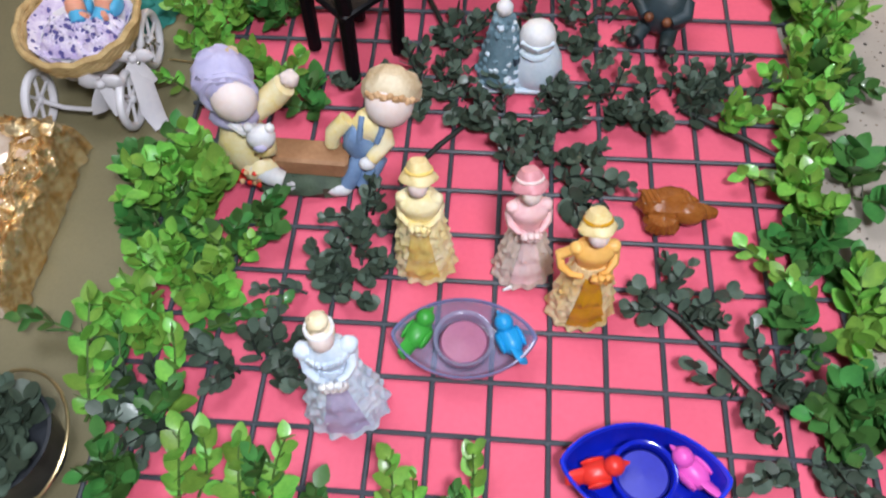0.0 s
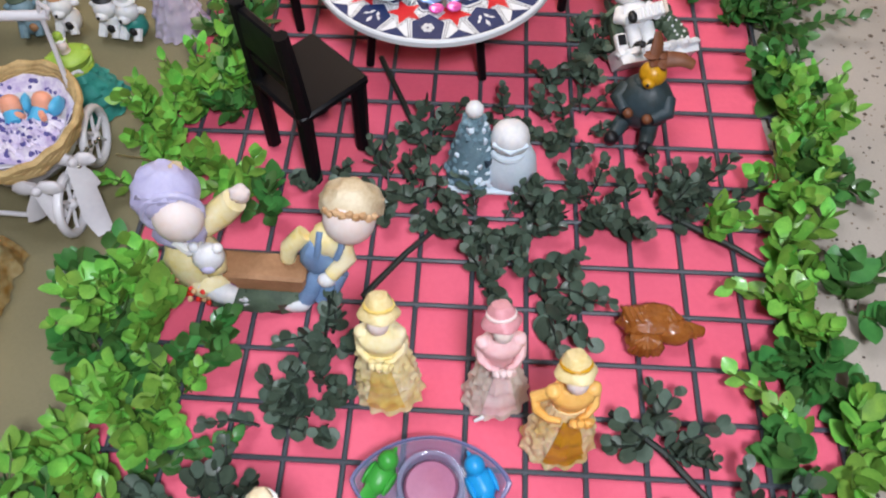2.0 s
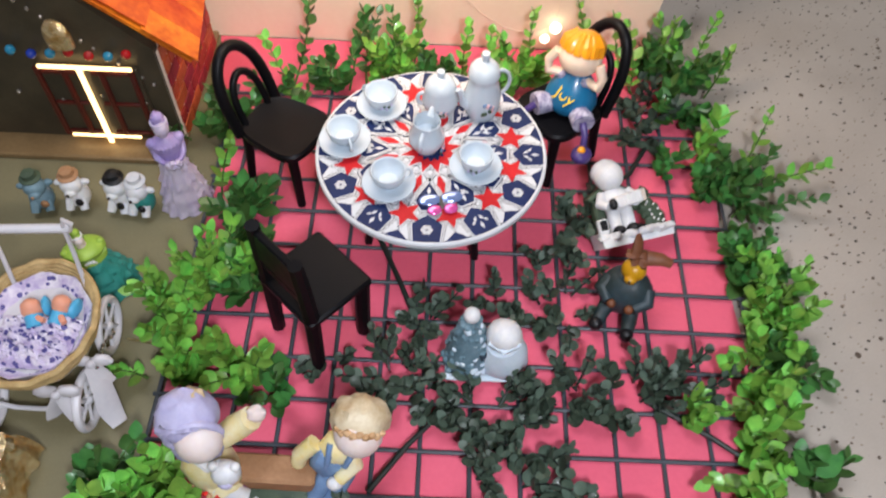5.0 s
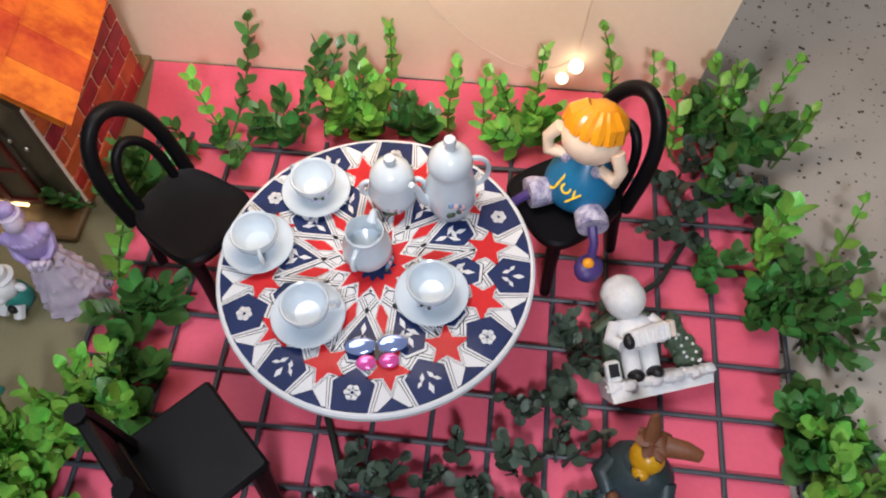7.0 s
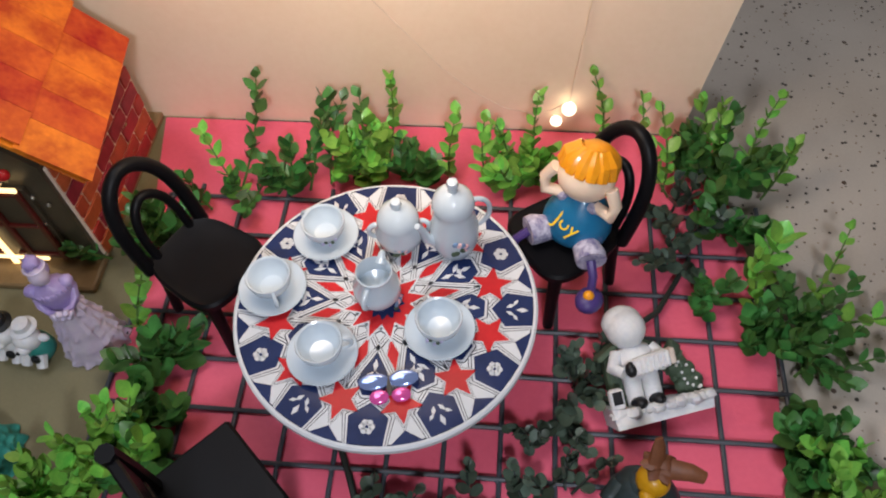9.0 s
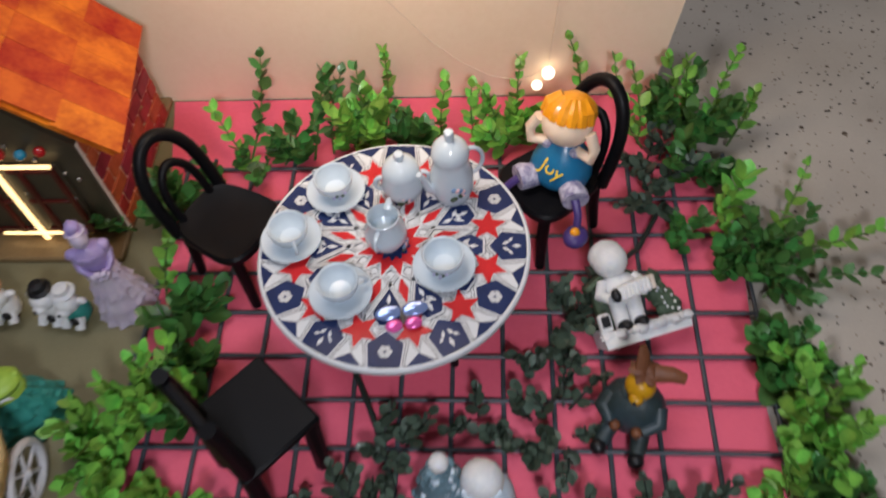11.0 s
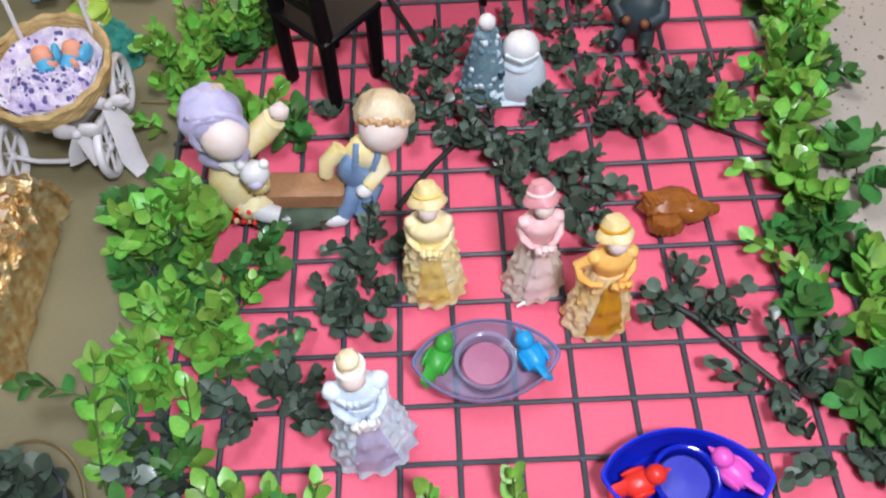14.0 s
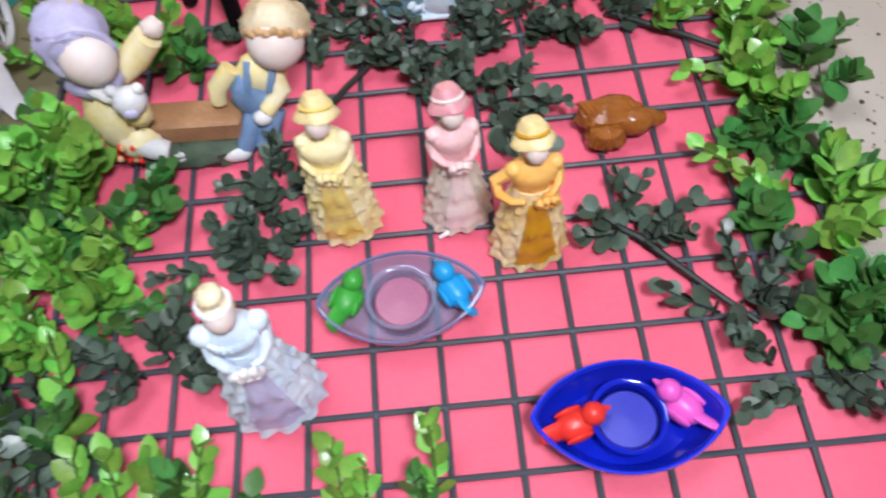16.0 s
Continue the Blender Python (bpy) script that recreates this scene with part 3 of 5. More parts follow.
clump(-0.057, 0.096, 0.012, 0.008, 3, "leaf_dark", (0.01, 0.02), 0.026, (4, 6), 0.86)
clump(-0.073, 0.277, 0.014, 0.006, 2, "leaf_dark", (0.01, 0.02), 0.023, (4, 5), 0.77)
clump(-0.003, 0.312, 0.013, 0.015, 5, "leaf_dark", (0.012, 0.025), 0.026, (5, 6), 0.86)
clump(-0.021, 0.266, 0.016, 0.019, 6, "leaf_dark", (0.012, 0.025), 0.029, (5, 6), 0.86)
clump(0.011, 0.251, 0.012, 0.014, 4, "leaf_dark", (0.012, 0.025), 0.026, (5, 6), 0.86)
clump(0.052, 0.241, 0.031, 0.015, 10, "leaf_dark", (0.015, 0.03), 0.029, (5, 6), 0.9)
clump(0.062, 0.210, 0.026, 0.014, 7, "leaf_dark", (0.012, 0.028), 0.029, (5, 6), 0.9)
clump(0.038, 0.186, 0.009, 0.006, 2, "leaf_dark", (0.01, 0.02), 0.026, (4, 5), 0.77)
clump(0.090, 0.180, 0.011, 0.008, 2, "leaf_dark", (0.012, 0.025), 0.029, (4, 5), 0.77)
spray(0.072, 0.187, 0.105, 0.180, 0.02, 5, "leaf_dark", 1.0, 0.0)
spray(0.079, 0.172, 0.107, 0.148, 0.018, 5, "leaf_dark", 1.2, 0.0)
spray(0.082, 0.184, 0.089, 0.145, 0.015, 5, "leaf_dark", 1.15, 0.0)
clump(0.112, 0.258, 0.028, 0.015, 8, "leaf_dark", (0.012, 0.03), 0.029, (5, 6), 0.86)
clump(0.157, 0.258, 0.026, 0.016, 7, "leaf_dark", (0.012, 0.03), 0.029, (5, 6), 0.86)
clump(0.190, 0.251, 0.016, 0.018, 5, "leaf_dark", (0.012, 0.028), 0.029, (5, 6), 0.9)
spray(0.188, 0.276, 0.210, 0.287, 0.025, 5, "leaf_dark", 0.9, 0.0)
spray(0.206, 0.263, 0.228, 0.273, 0.02, 5, "leaf_dark", 0.9, 0.0)
clump(0.053, 0.338, 0.017, 0.007, 3, "leaf_dark", (0.012, 0.025), 0.026, (5, 6), 0.82)
clump(0.106, 0.333, 0.017, 0.029, 8, "leaf_dark", (0.012, 0.026), 0.029, (5, 6), 0.82)
clump(0.108, 0.410, 0.015, 0.031, 5, "leaf_dark", (0.012, 0.026), 0.029, (5, 6), 0.82)
clump(0.080, 0.373, 0.007, 0.006, 1, "leaf_dark", (0.01, 0.02), 0.026, (4, 5), 0.77)
clump(0.116, 0.414, 0.015, 0.013, 4, "leaf_dark", (0.012, 0.026), 0.029, (5, 6), 0.86)
clump(0.146, 0.087, 0.013, 0.012, 4, "leaf_dark", (0.012, 0.026), 0.034, (5, 6), 0.86)
spray(0.145, 0.095, 0.156, 0.115, 0.02, 4, "leaf_dark", 0.95, 0.0)
spray(0.148, 0.087, 0.179, 0.097, 0.02, 5, "leaf_dark", 1.0, 0.0)
clump(0.195, 0.042, 0.014, 0.015, 4, "leaf_dark", (0.012, 0.028), 0.034, (5, 6), 0.9)
spray(0.195, 0.042, 0.223, 0.055, 0.02, 5, "leaf_dark", 1.0, 0.0)
spray(0.197, 0.031, 0.222, 0.038, 0.018, 5, "leaf_dark", 1.0, 0.0)
clump(0.212, 0.002, 0.018, 0.013, 5, "leaf_dark", (0.012, 0.028), 0.034, (5, 6), 0.95)


# ---- table with tea set ----
TX, TY, TZ, TR = -0.003, 0.429, 0.078, 0.092


def ring_poly(r, n, a0=0.0):
    return [(r * math.cos(a0 + 2 * math.pi * i / n), r * math.sin(a0 + 2 * math.pi * i / n)) for i in range(n)]


def moved(poly, x, y, turn, s=1.0):
    c, sn = math.cos(turn), math.sin(turn)
    return [(x + s * (px * c - py * sn), y + s * (px * sn + py * c)) for px, py in poly]


def table():
    t = thing("round_table", "small round table with red, navy and white mosaic top", "table", pose(TX, TY, 0.0035))
    z = TZ - 0.0035
    top = part("tabletop", Build().lathe([(0.0, z - 0.007), (TR - 0.002, z - 0.007), (TR, z - 0.005), (TR, z - 0.0012), (TR - 0.0012, z), (0.0, z)], seg=96, caps=(False, False)), "tile_white", t, "white ceramic top with a raised white rim")
    def tile(poly, mi, lift=0.0004, name="tile"):
        poly = [(px * min(1, 0.0893 / max(1e-6, math.hypot(px, py))), py * min(1, 0.0893 / max(1e-6, math.hypot(px, py)))) for px, py in poly]
        part(name, Build().prism(poly, z - 0.0002, z + lift), mi, top, smooth=0)
    def outlined(poly, x, y, turn, mi, k=1.0, outer=True):
        poly = [(px * k, py * k) for px, py in poly]
        if outer:
            tile(moved(poly, x, y, turn, 1.32), "tile_line", 0.00010, "outline")
            tile(moved(poly, x, y, turn, 1.275), "tile_white", 0.00016, "strap")
        tile(moved(poly, x, y, turn, 1.165), "tile_line", 0.00022, "outline")
        tile(moved(poly, x, y, turn, 1.115), "tile_white", 0.00030, "strap")
        tile(moved(poly, x, y, turn), mi, 0.0005)
    hexo = [(-0.0122, 0), (-0.0050, -0.0098), (0.0094, -0.0086), (0.0094, 0.0086), (-0.0050, 0.0098)]
    hexi = [(-0.0135, 0), (-0.0070, -0.0040), (0.0040, -0.0088), (0.0115, -0.0048), (0.0115, 0.0048), (0.0040, 0.0088), (-0.0070, 0.0040)]
    tile(ring_poly(0.0893, 72), "tile_line", 0.00004, "outline")
    tile(ring_poly(0.0886, 72), "tile_white", 0.00007, "strap")
    star = []
    for i in range(10):
        r = 0.0105 if i % 2 == 0 else 0.0048
        star.append((r * math.cos(math.pi * i / 5), r * math.sin(math.pi * i / 5)))
    for k in range(12):
        a = math.pi * k / 6 - math.pi / 2
        r = 0.0785
        outlined(hexo, r * math.cos(a), r * math.sin(a), a, "tile_navy", 1.16)
        if k % 2 == 0:
            for q in range(6):
                aa = q * math.pi / 3
                tile(moved(ring_poly(0.0019, 8), r * math.cos(a) + 0.0027 * math.cos(aa), r * math.sin(a) + 0.0027 * math.sin(aa), 0), "tile_white", 0.0007, "petal")
        else:
            for dx, dy, s in ((0.004, 0, 1), (-0.003, 0.0025, 0.8), (-0.003, -0.0025, 0.8), (0.0, 0.005, 0.7), (0.0, -0.005, 0.7)):
                px, py = moved([(dx, dy)], r * math.cos(a), r * math.sin(a), a)[0]
                tile(moved([(-0.0036, 0), (0, -0.0016), (0.0036, 0), (0, 0.0016)], px, py, a + dy * 180, s), "tile_white", 0.0007, "petal")
        r = 0.0475
        outlined(hexi, r * math.cos(a), r * math.sin(a), a, "tile_navy", 1.10, False)
        for dx, dy, tu in ((0.006, 0, 0), (-0.006, 0, 0), (0.001, 0.0032, 0.7), (0.001, -0.0032, -0.7), (0.002, 0, 1.57)):
            px, py = moved([(dx, dy)], r * math.cos(a), r * math.sin(a), a)[0]
            tile(moved([(-0.0040, 0), (0, -0.0015), (0.0040, 0), (0, 0.0015)], px, py, a + tu), "tile_white", 0.0007, "petal")
        a2 = a + math.pi / 12
        outlined(star, 0.0655 * math.cos(a2), 0.0655 * math.sin(a2), a2, "tile_red", 1.24)
        outlined([(-0.010, 0), (0.0, -0.0034), (0.011, 0), (0.0, 0.0034)], 0.0350 * math.cos(a2), 0.0350 * math.sin(a2), a2, "tile_red", 1.0, False)
        aa = a2
        tile(moved([(-0.0052, 0), (0.0022, -0.0090), (0.0032, 0.0), (0.0022, 0.0090)], 0.0870 * math.cos(aa), 0.0870 * math.sin(aa), aa), "tile_navy", 0.0005)
    star12 = []
    for i in range(24):
        r = 0.0245 if i % 2 == 0 else 0.0150
        star12.append((r * math.cos(math.pi * i / 12), r * math.sin(math.pi * i / 12)))
    tile(moved(star12, 0, 0, math.pi / 12, 1.12), "tile_white", 0.00088, "strap")
    tile(moved(star12, 0, 0, math.pi / 12), "tile_red", 0.00094)
    for k in range(12):
        a0, a1 = math.pi * (k + 0.5) / 6 - math.pi / 2, math.pi * (k + 5.5) / 6 - math.pi / 2
        p, q = Vector((0.0585 * math.cos(a0), 0.0585 * math.sin(a0))), Vector((0.0585 * math.cos(a1), 0.0585 * math.sin(a1)))
        n = Vector((-(q - p).y, (q - p).x)).normalized()
        for hw, mi, lift, nm in ((0.0017, "tile_line", 0.00074, "outline"), (0.0013, "tile_white", 0.00078, "strap"), (0.00018, "tile_line", 0.00082, "outline")):
            tile([tuple(v) for v in (p + n * hw, p - n * hw, q - n * hw, q + n * hw)], mi, lift, nm)
    flower = []
    for i in range(48):
        r = 0.0105 + 0.0018 * math.cos(i * math.pi / 2)
        flower.append((r * math.cos(2 * math.pi * i / 48), r * math.sin(2 * math.pi * i / 48)))
    tile(flower, "tile_navy", 0.0011)
    for a in (20, 110, 200, 290):
        x, y = 0.058 * math.cos(radians(a - 72)), 0.058 * math.sin(radians(a - 72))
        part("leg", Build().tube([(x * 1.1, y * 1.1, 0.0), (x, y, z * 0.5), (x * 0.92, y * 0.92, z - 0.006)], [0.0032, 0.0034, 0.004], seg=10), "lacquer_black", t, "black lacquered leg")
    part("apron", Build().lathe([(0.060, z - 0.012), (0.063, z - 0.012), (0.063, z - 0.0068), (0.060, z - 0.0068)], seg=48, caps=(False, False)), "lacquer_black", t)


table()
TOP = TZ + 0.0008


def saucer_cup(x, y, turn):
    s = solid("saucer", Build().lathe([(0.0, 0.0), (0.011, 0.0), (0.012, 0.0012), (0.0195, 0.0036), (0.0208, 0.0050), (0.0203, 0.0056), (0.0190, 0.0046), (0.0115, 0.0024), (0.0, 0.0022)], seg=40, caps=(False, False)),
              "porcelain", "white porcelain doll saucer on the mosaic table", "saucer", pose(x, y, TOP), "tea set")
    c = thing("teacup", "white porcelain doll teacup on its saucer", "teacup", pose(x, y, TOP + 0.0025, 0, 0, turn), "tea set")
    part("bowl", Build().lathe([(0.0, 0.0), (0.0070, 0.0), (0.0072, 0.0015), (0.0100, 0.0045), (0.0125, 0.0095), (0.0136, 0.0152), (0.0133, 0.0160), (0.0122, 0.0152), (0.0108, 0.0085), (0.0070, 0.0040), (0.0, 0.0034)], seg=36, caps=(False, False)), "porcelain", c)
    part("handle", Build().tube(arc((0.0128, 0, 0.0092), 0.0052, 100, -100, 10, sx=1.0, sy=1.0), 0.0012, seg=8), "porcelain", c)
    b = Build()
    for i in range(5):
        a = 2.2 + i * 0.16
        b.ball((0.0128 * math.cos(a), 0.0128 * math.sin(a), 0.0085 + 0.002 * math.sin(i * 2.1)), (0.0012, 0.0012, 0.0012), i % 2, seg=7, rings=5)
    part("flower_decal", b, ["resin_lilac", "resin_moss"], c, "small painted flower")


for x, y, turn in ((-0.046, 0.474, 150), (-0.072, 0.433, -65), (-0.034, 0.391, 15), (0.032, 0.411, 118)):
    saucer_cup(x, y, turn)


def pot(name, x, y, prof, lid, turn, label, spout=None, handles=(), tall=1.36, wide=1.0):
    prof, lid = [(r * wide, z * tall) for r, z in prof], [(r * wide, z * tall) for r, z in lid or ()]
    spout = spout and ([(a * wide, c * wide, z * tall) for a, c, z in spout[0]], spout[1])
    handles = [[(a * wide, c, z * tall) for a, c, z in h] for h in handles]
    t = thing(name, label, name.replace("_", " "), pose(x, y, TOP, 0, 0, turn), "tea set")
    part("body", Build().lathe(prof, seg=40, caps=(True, False)), "porcelain", t)
    if lid:
        part("lid", Build().lathe(lid, seg=36, caps=(False, False)), "porcelain", t, "domed lid with a round knob")
    if spout:
        part("spout", Build().tube(spout[0], spout[1], seg=12), "porcelain", t)
    for h in handles:
        part("handle", Build().tube(h, 0.0016, seg=8), "porcelain", t)
    b = Build()
    for i in range(9):
        a = -1.6 + 0.25 * math.cos(i * 1.7)
        zz = prof[-1][1] * (0.42 + 0.12 * math.sin(i * 2.3))
        rr = 0.0152 if name == "teapot" else 0.0135
        b.ball((rr * math.cos(a), rr * math.sin(a), zz), (0.0022, 0.0012, 0.0022), i % 3, seg=8, rings=6)
    part("flower_decal", b, ["resin_denim", "resin_pink", "resin_moss"], t, "painted blue and pink flowers")


pot("teapot", 0.036, 0.473, [(0.0, 0), (0.0115, 0), (0.0125, 0.0015), (0.0150, 0.008), (0.0148, 0.017), (0.0118, 0.026), (0.0112, 0.029), (0.0122, 0.0305), (0.010, 0.0305)],
    [(0.0125, 0.0305), (0.0128, 0.032), (0.0115, 0.036), (0.0075, 0.0395), (0.0030, 0.041), (0.0026, 0.0425), (0.0036, 0.0445), (0.0030, 0.0468), (0.0, 0.0475)], 20,
    "tall white porcelain doll teapot with painted flowers", ([(-0.013, -0.002, 0.010), (-0.018, -0.003, 0.014), (-0.0205, -0.004, 0.022), (-0.0235, -0.005, 0.027)], [0.004, 0.0032, 0.0022, 0.0019]),
    [arc((0.013, 0, 0.022), 0.0095, 95, -80, 12)])
pot("sugar_bowl", 0.002, 0.472, [(0.0, 0), (0.0085, 0), (0.009, 0.0015), (0.0140, 0.007), (0.0150, 0.012), (0.0125, 0.0175), (0.0125, 0.019), (0.0105, 0.019)],
    [(0.0128, 0.019), (0.0128, 0.0205), (0.0110, 0.0245), (0.0065, 0.0275), (0.0028, 0.0285), (0.0036, 0.0305), (0.0030, 0.0325), (0.0, 0.033)], 10,
    "white porcelain doll sugar bowl with lid and two handles", None, [arc((0.0140, 0, 0.0125), 0.0045, 100, -100, 10), arc((-0.0140, 0, 0.0125), 0.0045, 80, 280, 10)])
pot("cream_jug", -0.007, 0.432, [(0.0, 0), (0.0085, 0), (0.009, 0.0015), (0.0130, 0.008), (0.0125, 0.014), (0.0090, 0.0205), (0.0098, 0.0245), (0.0092, 0.0250), (0.0078, 0.0205), (0.0095, 0.013), (0.0, 0.006)],
    None, 75, "white porcelain doll cream jug on a navy flower tile", ([(0.0085, 0, 0.0215), (0.0115, 0, 0.0248), (0.0128, 0, 0.0262)], [0.0032, 0.0022, 0.0012]), [arc((-0.0100, 0, 0.015), 0.0060, 80, 280, 10)], 1.2, 1.1)


# ---- chairs ----
def square_chair(m):
    t = thing("dolls_chair", "black lacquered doll's chair with a square seat and panelled back", "chair", m, "chairs round the table")
    w, dpt, sz, hz = 0.061, 0.058, 0.066, 0.130
    part("seat", Build().box((0, 0, sz - 0.0035), (w, dpt, 0.007), bevel=0.25), "lacquer_black", t)
    for sx in (-1, 1):
        x, y = sx * (w / 2 - 0.006), dpt / 2 - 0.006
        part("leg", Build().tube([(x + 0.003, y - 0.005, 0), (x, y, sz - 0.007)], [0.0054, 0.0060], seg=8), "lacquer_black", t)
        part("leg", Build().tube([(x + 0.003, -y - 0.004, 0), (x, -y, sz), (x * 0.96, -y - 0.001, 0.106), (x * 0.90, -y - 0.002, hz)], [0.0054, 0.0060, 0.0056, 0.0052], seg=8), "lacquer_black", t)
    part("backrest", Build().box((0, -dpt / 2 + 0.004, 0.111), (w - 0.014, 0.006, 0.032), bevel=0.2), "lacquer_black", t)
    part("back_rail", Build().box((0, -dpt / 2 + 0.005, 0.086), (w - 0.012, 0.005, 0.008), bevel=0.2), "lacquer_black", t)
    return t


def round_chair(m, label, tall):
    t = thing("dolls_chair", label, "chair", m, "chairs round the table")
    sz = 0.062

    def seat_ring(k, z):
        ring = []
        for i in range(48):
            a = 2 * math.pi * i / 48
            c, sn = math.cos(a), math.sin(a)
            x, y = 0.0300 * abs(c) ** 0.55 * (1 if c > 0 else -1), 0.0330 * abs(sn) ** 0.58 * (1 if sn > 0 else -1)
            ring.append((x * k * (1 + 2.6 * y), y * k, z))
        return ring
    part("seat", Build().grid([seat_ring(0.90, sz - 0.009), seat_ring(0.99, sz - 0.007), seat_ring(1.0, sz - 0.002), seat_ring(0.95, sz), seat_ring(0.84, sz - 0.0012)]), "lacquer_black", t)
    for x, y in ((0.023, 0.024), (-0.023, 0.024), (0.019, -0.026), (-0.019, -0.026)):
        part("leg", Build().tube([(x * 1.12, y * 1.15, 0), (x * 1.02, y * 1.05, sz * 0.5), (x, y, sz - 0.006)], [0.0036, 0.0042, 0.0046], seg=10), "lacquer_black", t)
    def hoop(w, h, r):
        pts = []
        for i in range(25):
            a = math.pi * i / 24
            z = sz - 0.006 + h * (math.sin(a) ** 0.72)
            pts.append((w * (1 + 0.10 * math.sin(2 * a) * (1 if a < 1.57 else -1)) * math.cos(a), -0.029 - 0.30 * (z - sz), z))
        return Build().tube(pts, r, seg=10)
    part("back_hoop", hoop(0.0245, tall, 0.0048), "lacquer_black", t, "bent outer hoop")
    part("inner_hoop", hoop(0.0150, tall * 0.66, 0.0032), "lacquer_black", t, "bent inner hoop")
    return t


G = 0.004
square_chair(pose(-0.082, 0.311, G, 0, 0, -43))
round_chair(pose(-0.127, 0.462, G, 0, 0, -118), "black bentwood doll's chair with a rounded seat and hooped back", 0.066)
round_chair(pose(0.106, 0.498, G, 0, 0, 127), "black bentwood doll's chair with a doll sitting on it", 0.070)


# ---- more materials ----
mat("resin_violet", "b9a8d8", 0.35, dark="9c86c8", scale=55, fine=400, amount=0.8, bump=0.2, subsurface=0.1, trans=0.15)
mat("resin_palelilac", "dcd2e2", 0.35, dark="c2b2d2", scale=55, fine=400, amount=0.8, bump=0.25, subsurface=0.1, trans=0.15)
mat("resin_teal", "3f9c90", 0.35, dark="2c8078", scale=55, fine=400, amount=0.8, bump=0.2, trans=0.15)
mat("resin_lime", "a5c64e", 0.45, dark="86a93a", scale=55, fine=400, amount=0.8, bump=0.2)
mat("resin_paleblond", "ece0c4", 0.5, dark="d8c290", scale=70, fine=600, amount=0.8, bump=0.3)
mat("resin_straw", "ead9a8", 0.5, dark="d3b468", scale=70, fine=600, amount=0.9, bump=0.3)
mat("resin_gold", "efe2ba", 0.42, dark="e0b865", scale=45, fine=400, amount=1.0, bump=0.3, subsurface=0.1)
mat("resin_palerose", "efdcd8", 0.45, dark="dcbcb8", scale=55, fine=400, amount=0.9, bump=0.25, subsurface=0.1)
mat("resin_rosehat", "dd9da2", 0.45, dark="c47f86", scale=55, fine=400, amount=0.9, bump=0.25)
mat("resin_cap", "e2d3b4", 0.55, dark="bfa57c", scale=70, fine=500, amount=0.9, bump=0.4)
mat("resin_slate", "33434a", 0.45, dark="27302c", scale=45, fine=400, amount=1.0, bump=0.3)
mat("resin_chestnut", "7d4c30", 0.5, dark="5c3520", scale=60, fine=500, amount=0.9, bump=0.3)
mat("resin_black", "17171a", 0.4, scale=60, bump=0.1)
mat("doll_blue", "1a6f9c", 0.35, dark="145a82", scale=60, fine=500, amount=0.6, bump=0.1, coat=0.3)
mat("doll_orange", "f0a01e", 0.3, dark="d98812", scale=120, fine=600, amount=0.8, bump=0.3, coat=0.3)
mat("doll_purple", "4b3a78", 0.4, dark="3a2c62", scale=60, bump=0.1)
mat("check_cloth", "c9c6d6", 0.6, dark="6a6490", scale=260, fine=900, amount=1.0, bump=0.1)
mat("wicker", "c4a476", 0.65, dark="9a7a50", scale=90, fine=700, amount=0.9, bump=0.5, per_object=0.2)
mat("satin_white", "d9d6d8", 0.35, dark="c2bfc6", scale=40, fine=300, amount=0.6, bump=0.15)
mat("plastic_white", "dedcdf", 0.35, dark="c6c4ca", scale=40, fine=300, amount=0.5, bump=0.05)
mat("lace_lilac", "efe9ef", 0.6, dark="a893c4", scale=90, fine=500, amount=0.9, bump=0.3)
add_specks(MAT["lace_lilac"], 190, 0.33, "5a5490")
mat("doll_skin", "efa888", 0.45, dark="e0927a", scale=60, bump=0.05, subsurface=0.15)
mat("ribbon_blue", "58b4dc", 0.4, dark="3f98c4", scale=60, bump=0.1)
mat("foil_gold", "fbebc0", 0.13, metal=0.8, dark="cd9c52", scale=150, fine=520, amount=1.0, bump=1.0)
mat("foil_copper", "f2e2d0", 0.18, metal=0.3, dark="cfa888", scale=50, fine=260, amount=0.9, bump=0.7)
mat("foil_clear", "e0d2c0", 0.1, metal=0.2, dark="c7b199", scale=40, fine=200, amount=0.7, bump=0.8, coat=0.6)
mat("bucket_dark", "33373c", 0.4, dark="24272b", scale=60, bump=0.1)
mat("wire_brass", "c9b88a", 0.3, metal=0.9, scale=60, bump=0.05)
mat("roof_orange", "d56a1c", 0.45, dark="a02c06", scale=38, fine=220, amount=1.0, bump=0.5, per_object=0.22)
mat("brick_red", "a83a2a", 0.5, dark="82261c", scale=70, fine=500, amount=0.9, bump=0.3, per_object=0.3)
mat("mortar_pale", "e9d3bd", 0.7, scale=70)
mat("house_front", "4b4334", 0.35, dark="352f25", scale=30, fine=700, amount=0.9, bump=0.1)
mat("wood_darkred", "5a1a14", 0.35, dark="3f100c", scale=60, fine=500, amount=0.8, bump=0.1, coat=0.3)
mat("bead_silver", "cfcac2", 0.15, metal=0.9, scale=60, bump=0.0)
mat("bead_blue", "2440a8", 0.12, scale=60, bump=0.0, coat=0.5)
mat("bead_red", "a81c20", 0.12, scale=60, bump=0.0, coat=0.5)
mat("bead_cyan", "2c86a8", 0.12, scale=60, bump=0.0, coat=0.5)
mat("gem_blue", "8fa6de", 0.08, metal=0.5, scale=90, bump=0.1, coat=0.6)
mat("gem_pink", "e85fb0", 0.08, metal=0.3, scale=90, bump=0.1, coat=0.6)
mat("glow_warm", "ffd898", 0.5, scale=60, bump=0.0, emit=4.5)
mat("bulb_glow", "fff0cf", 0.3, scale=60, bump=0.0, emit=6.0)


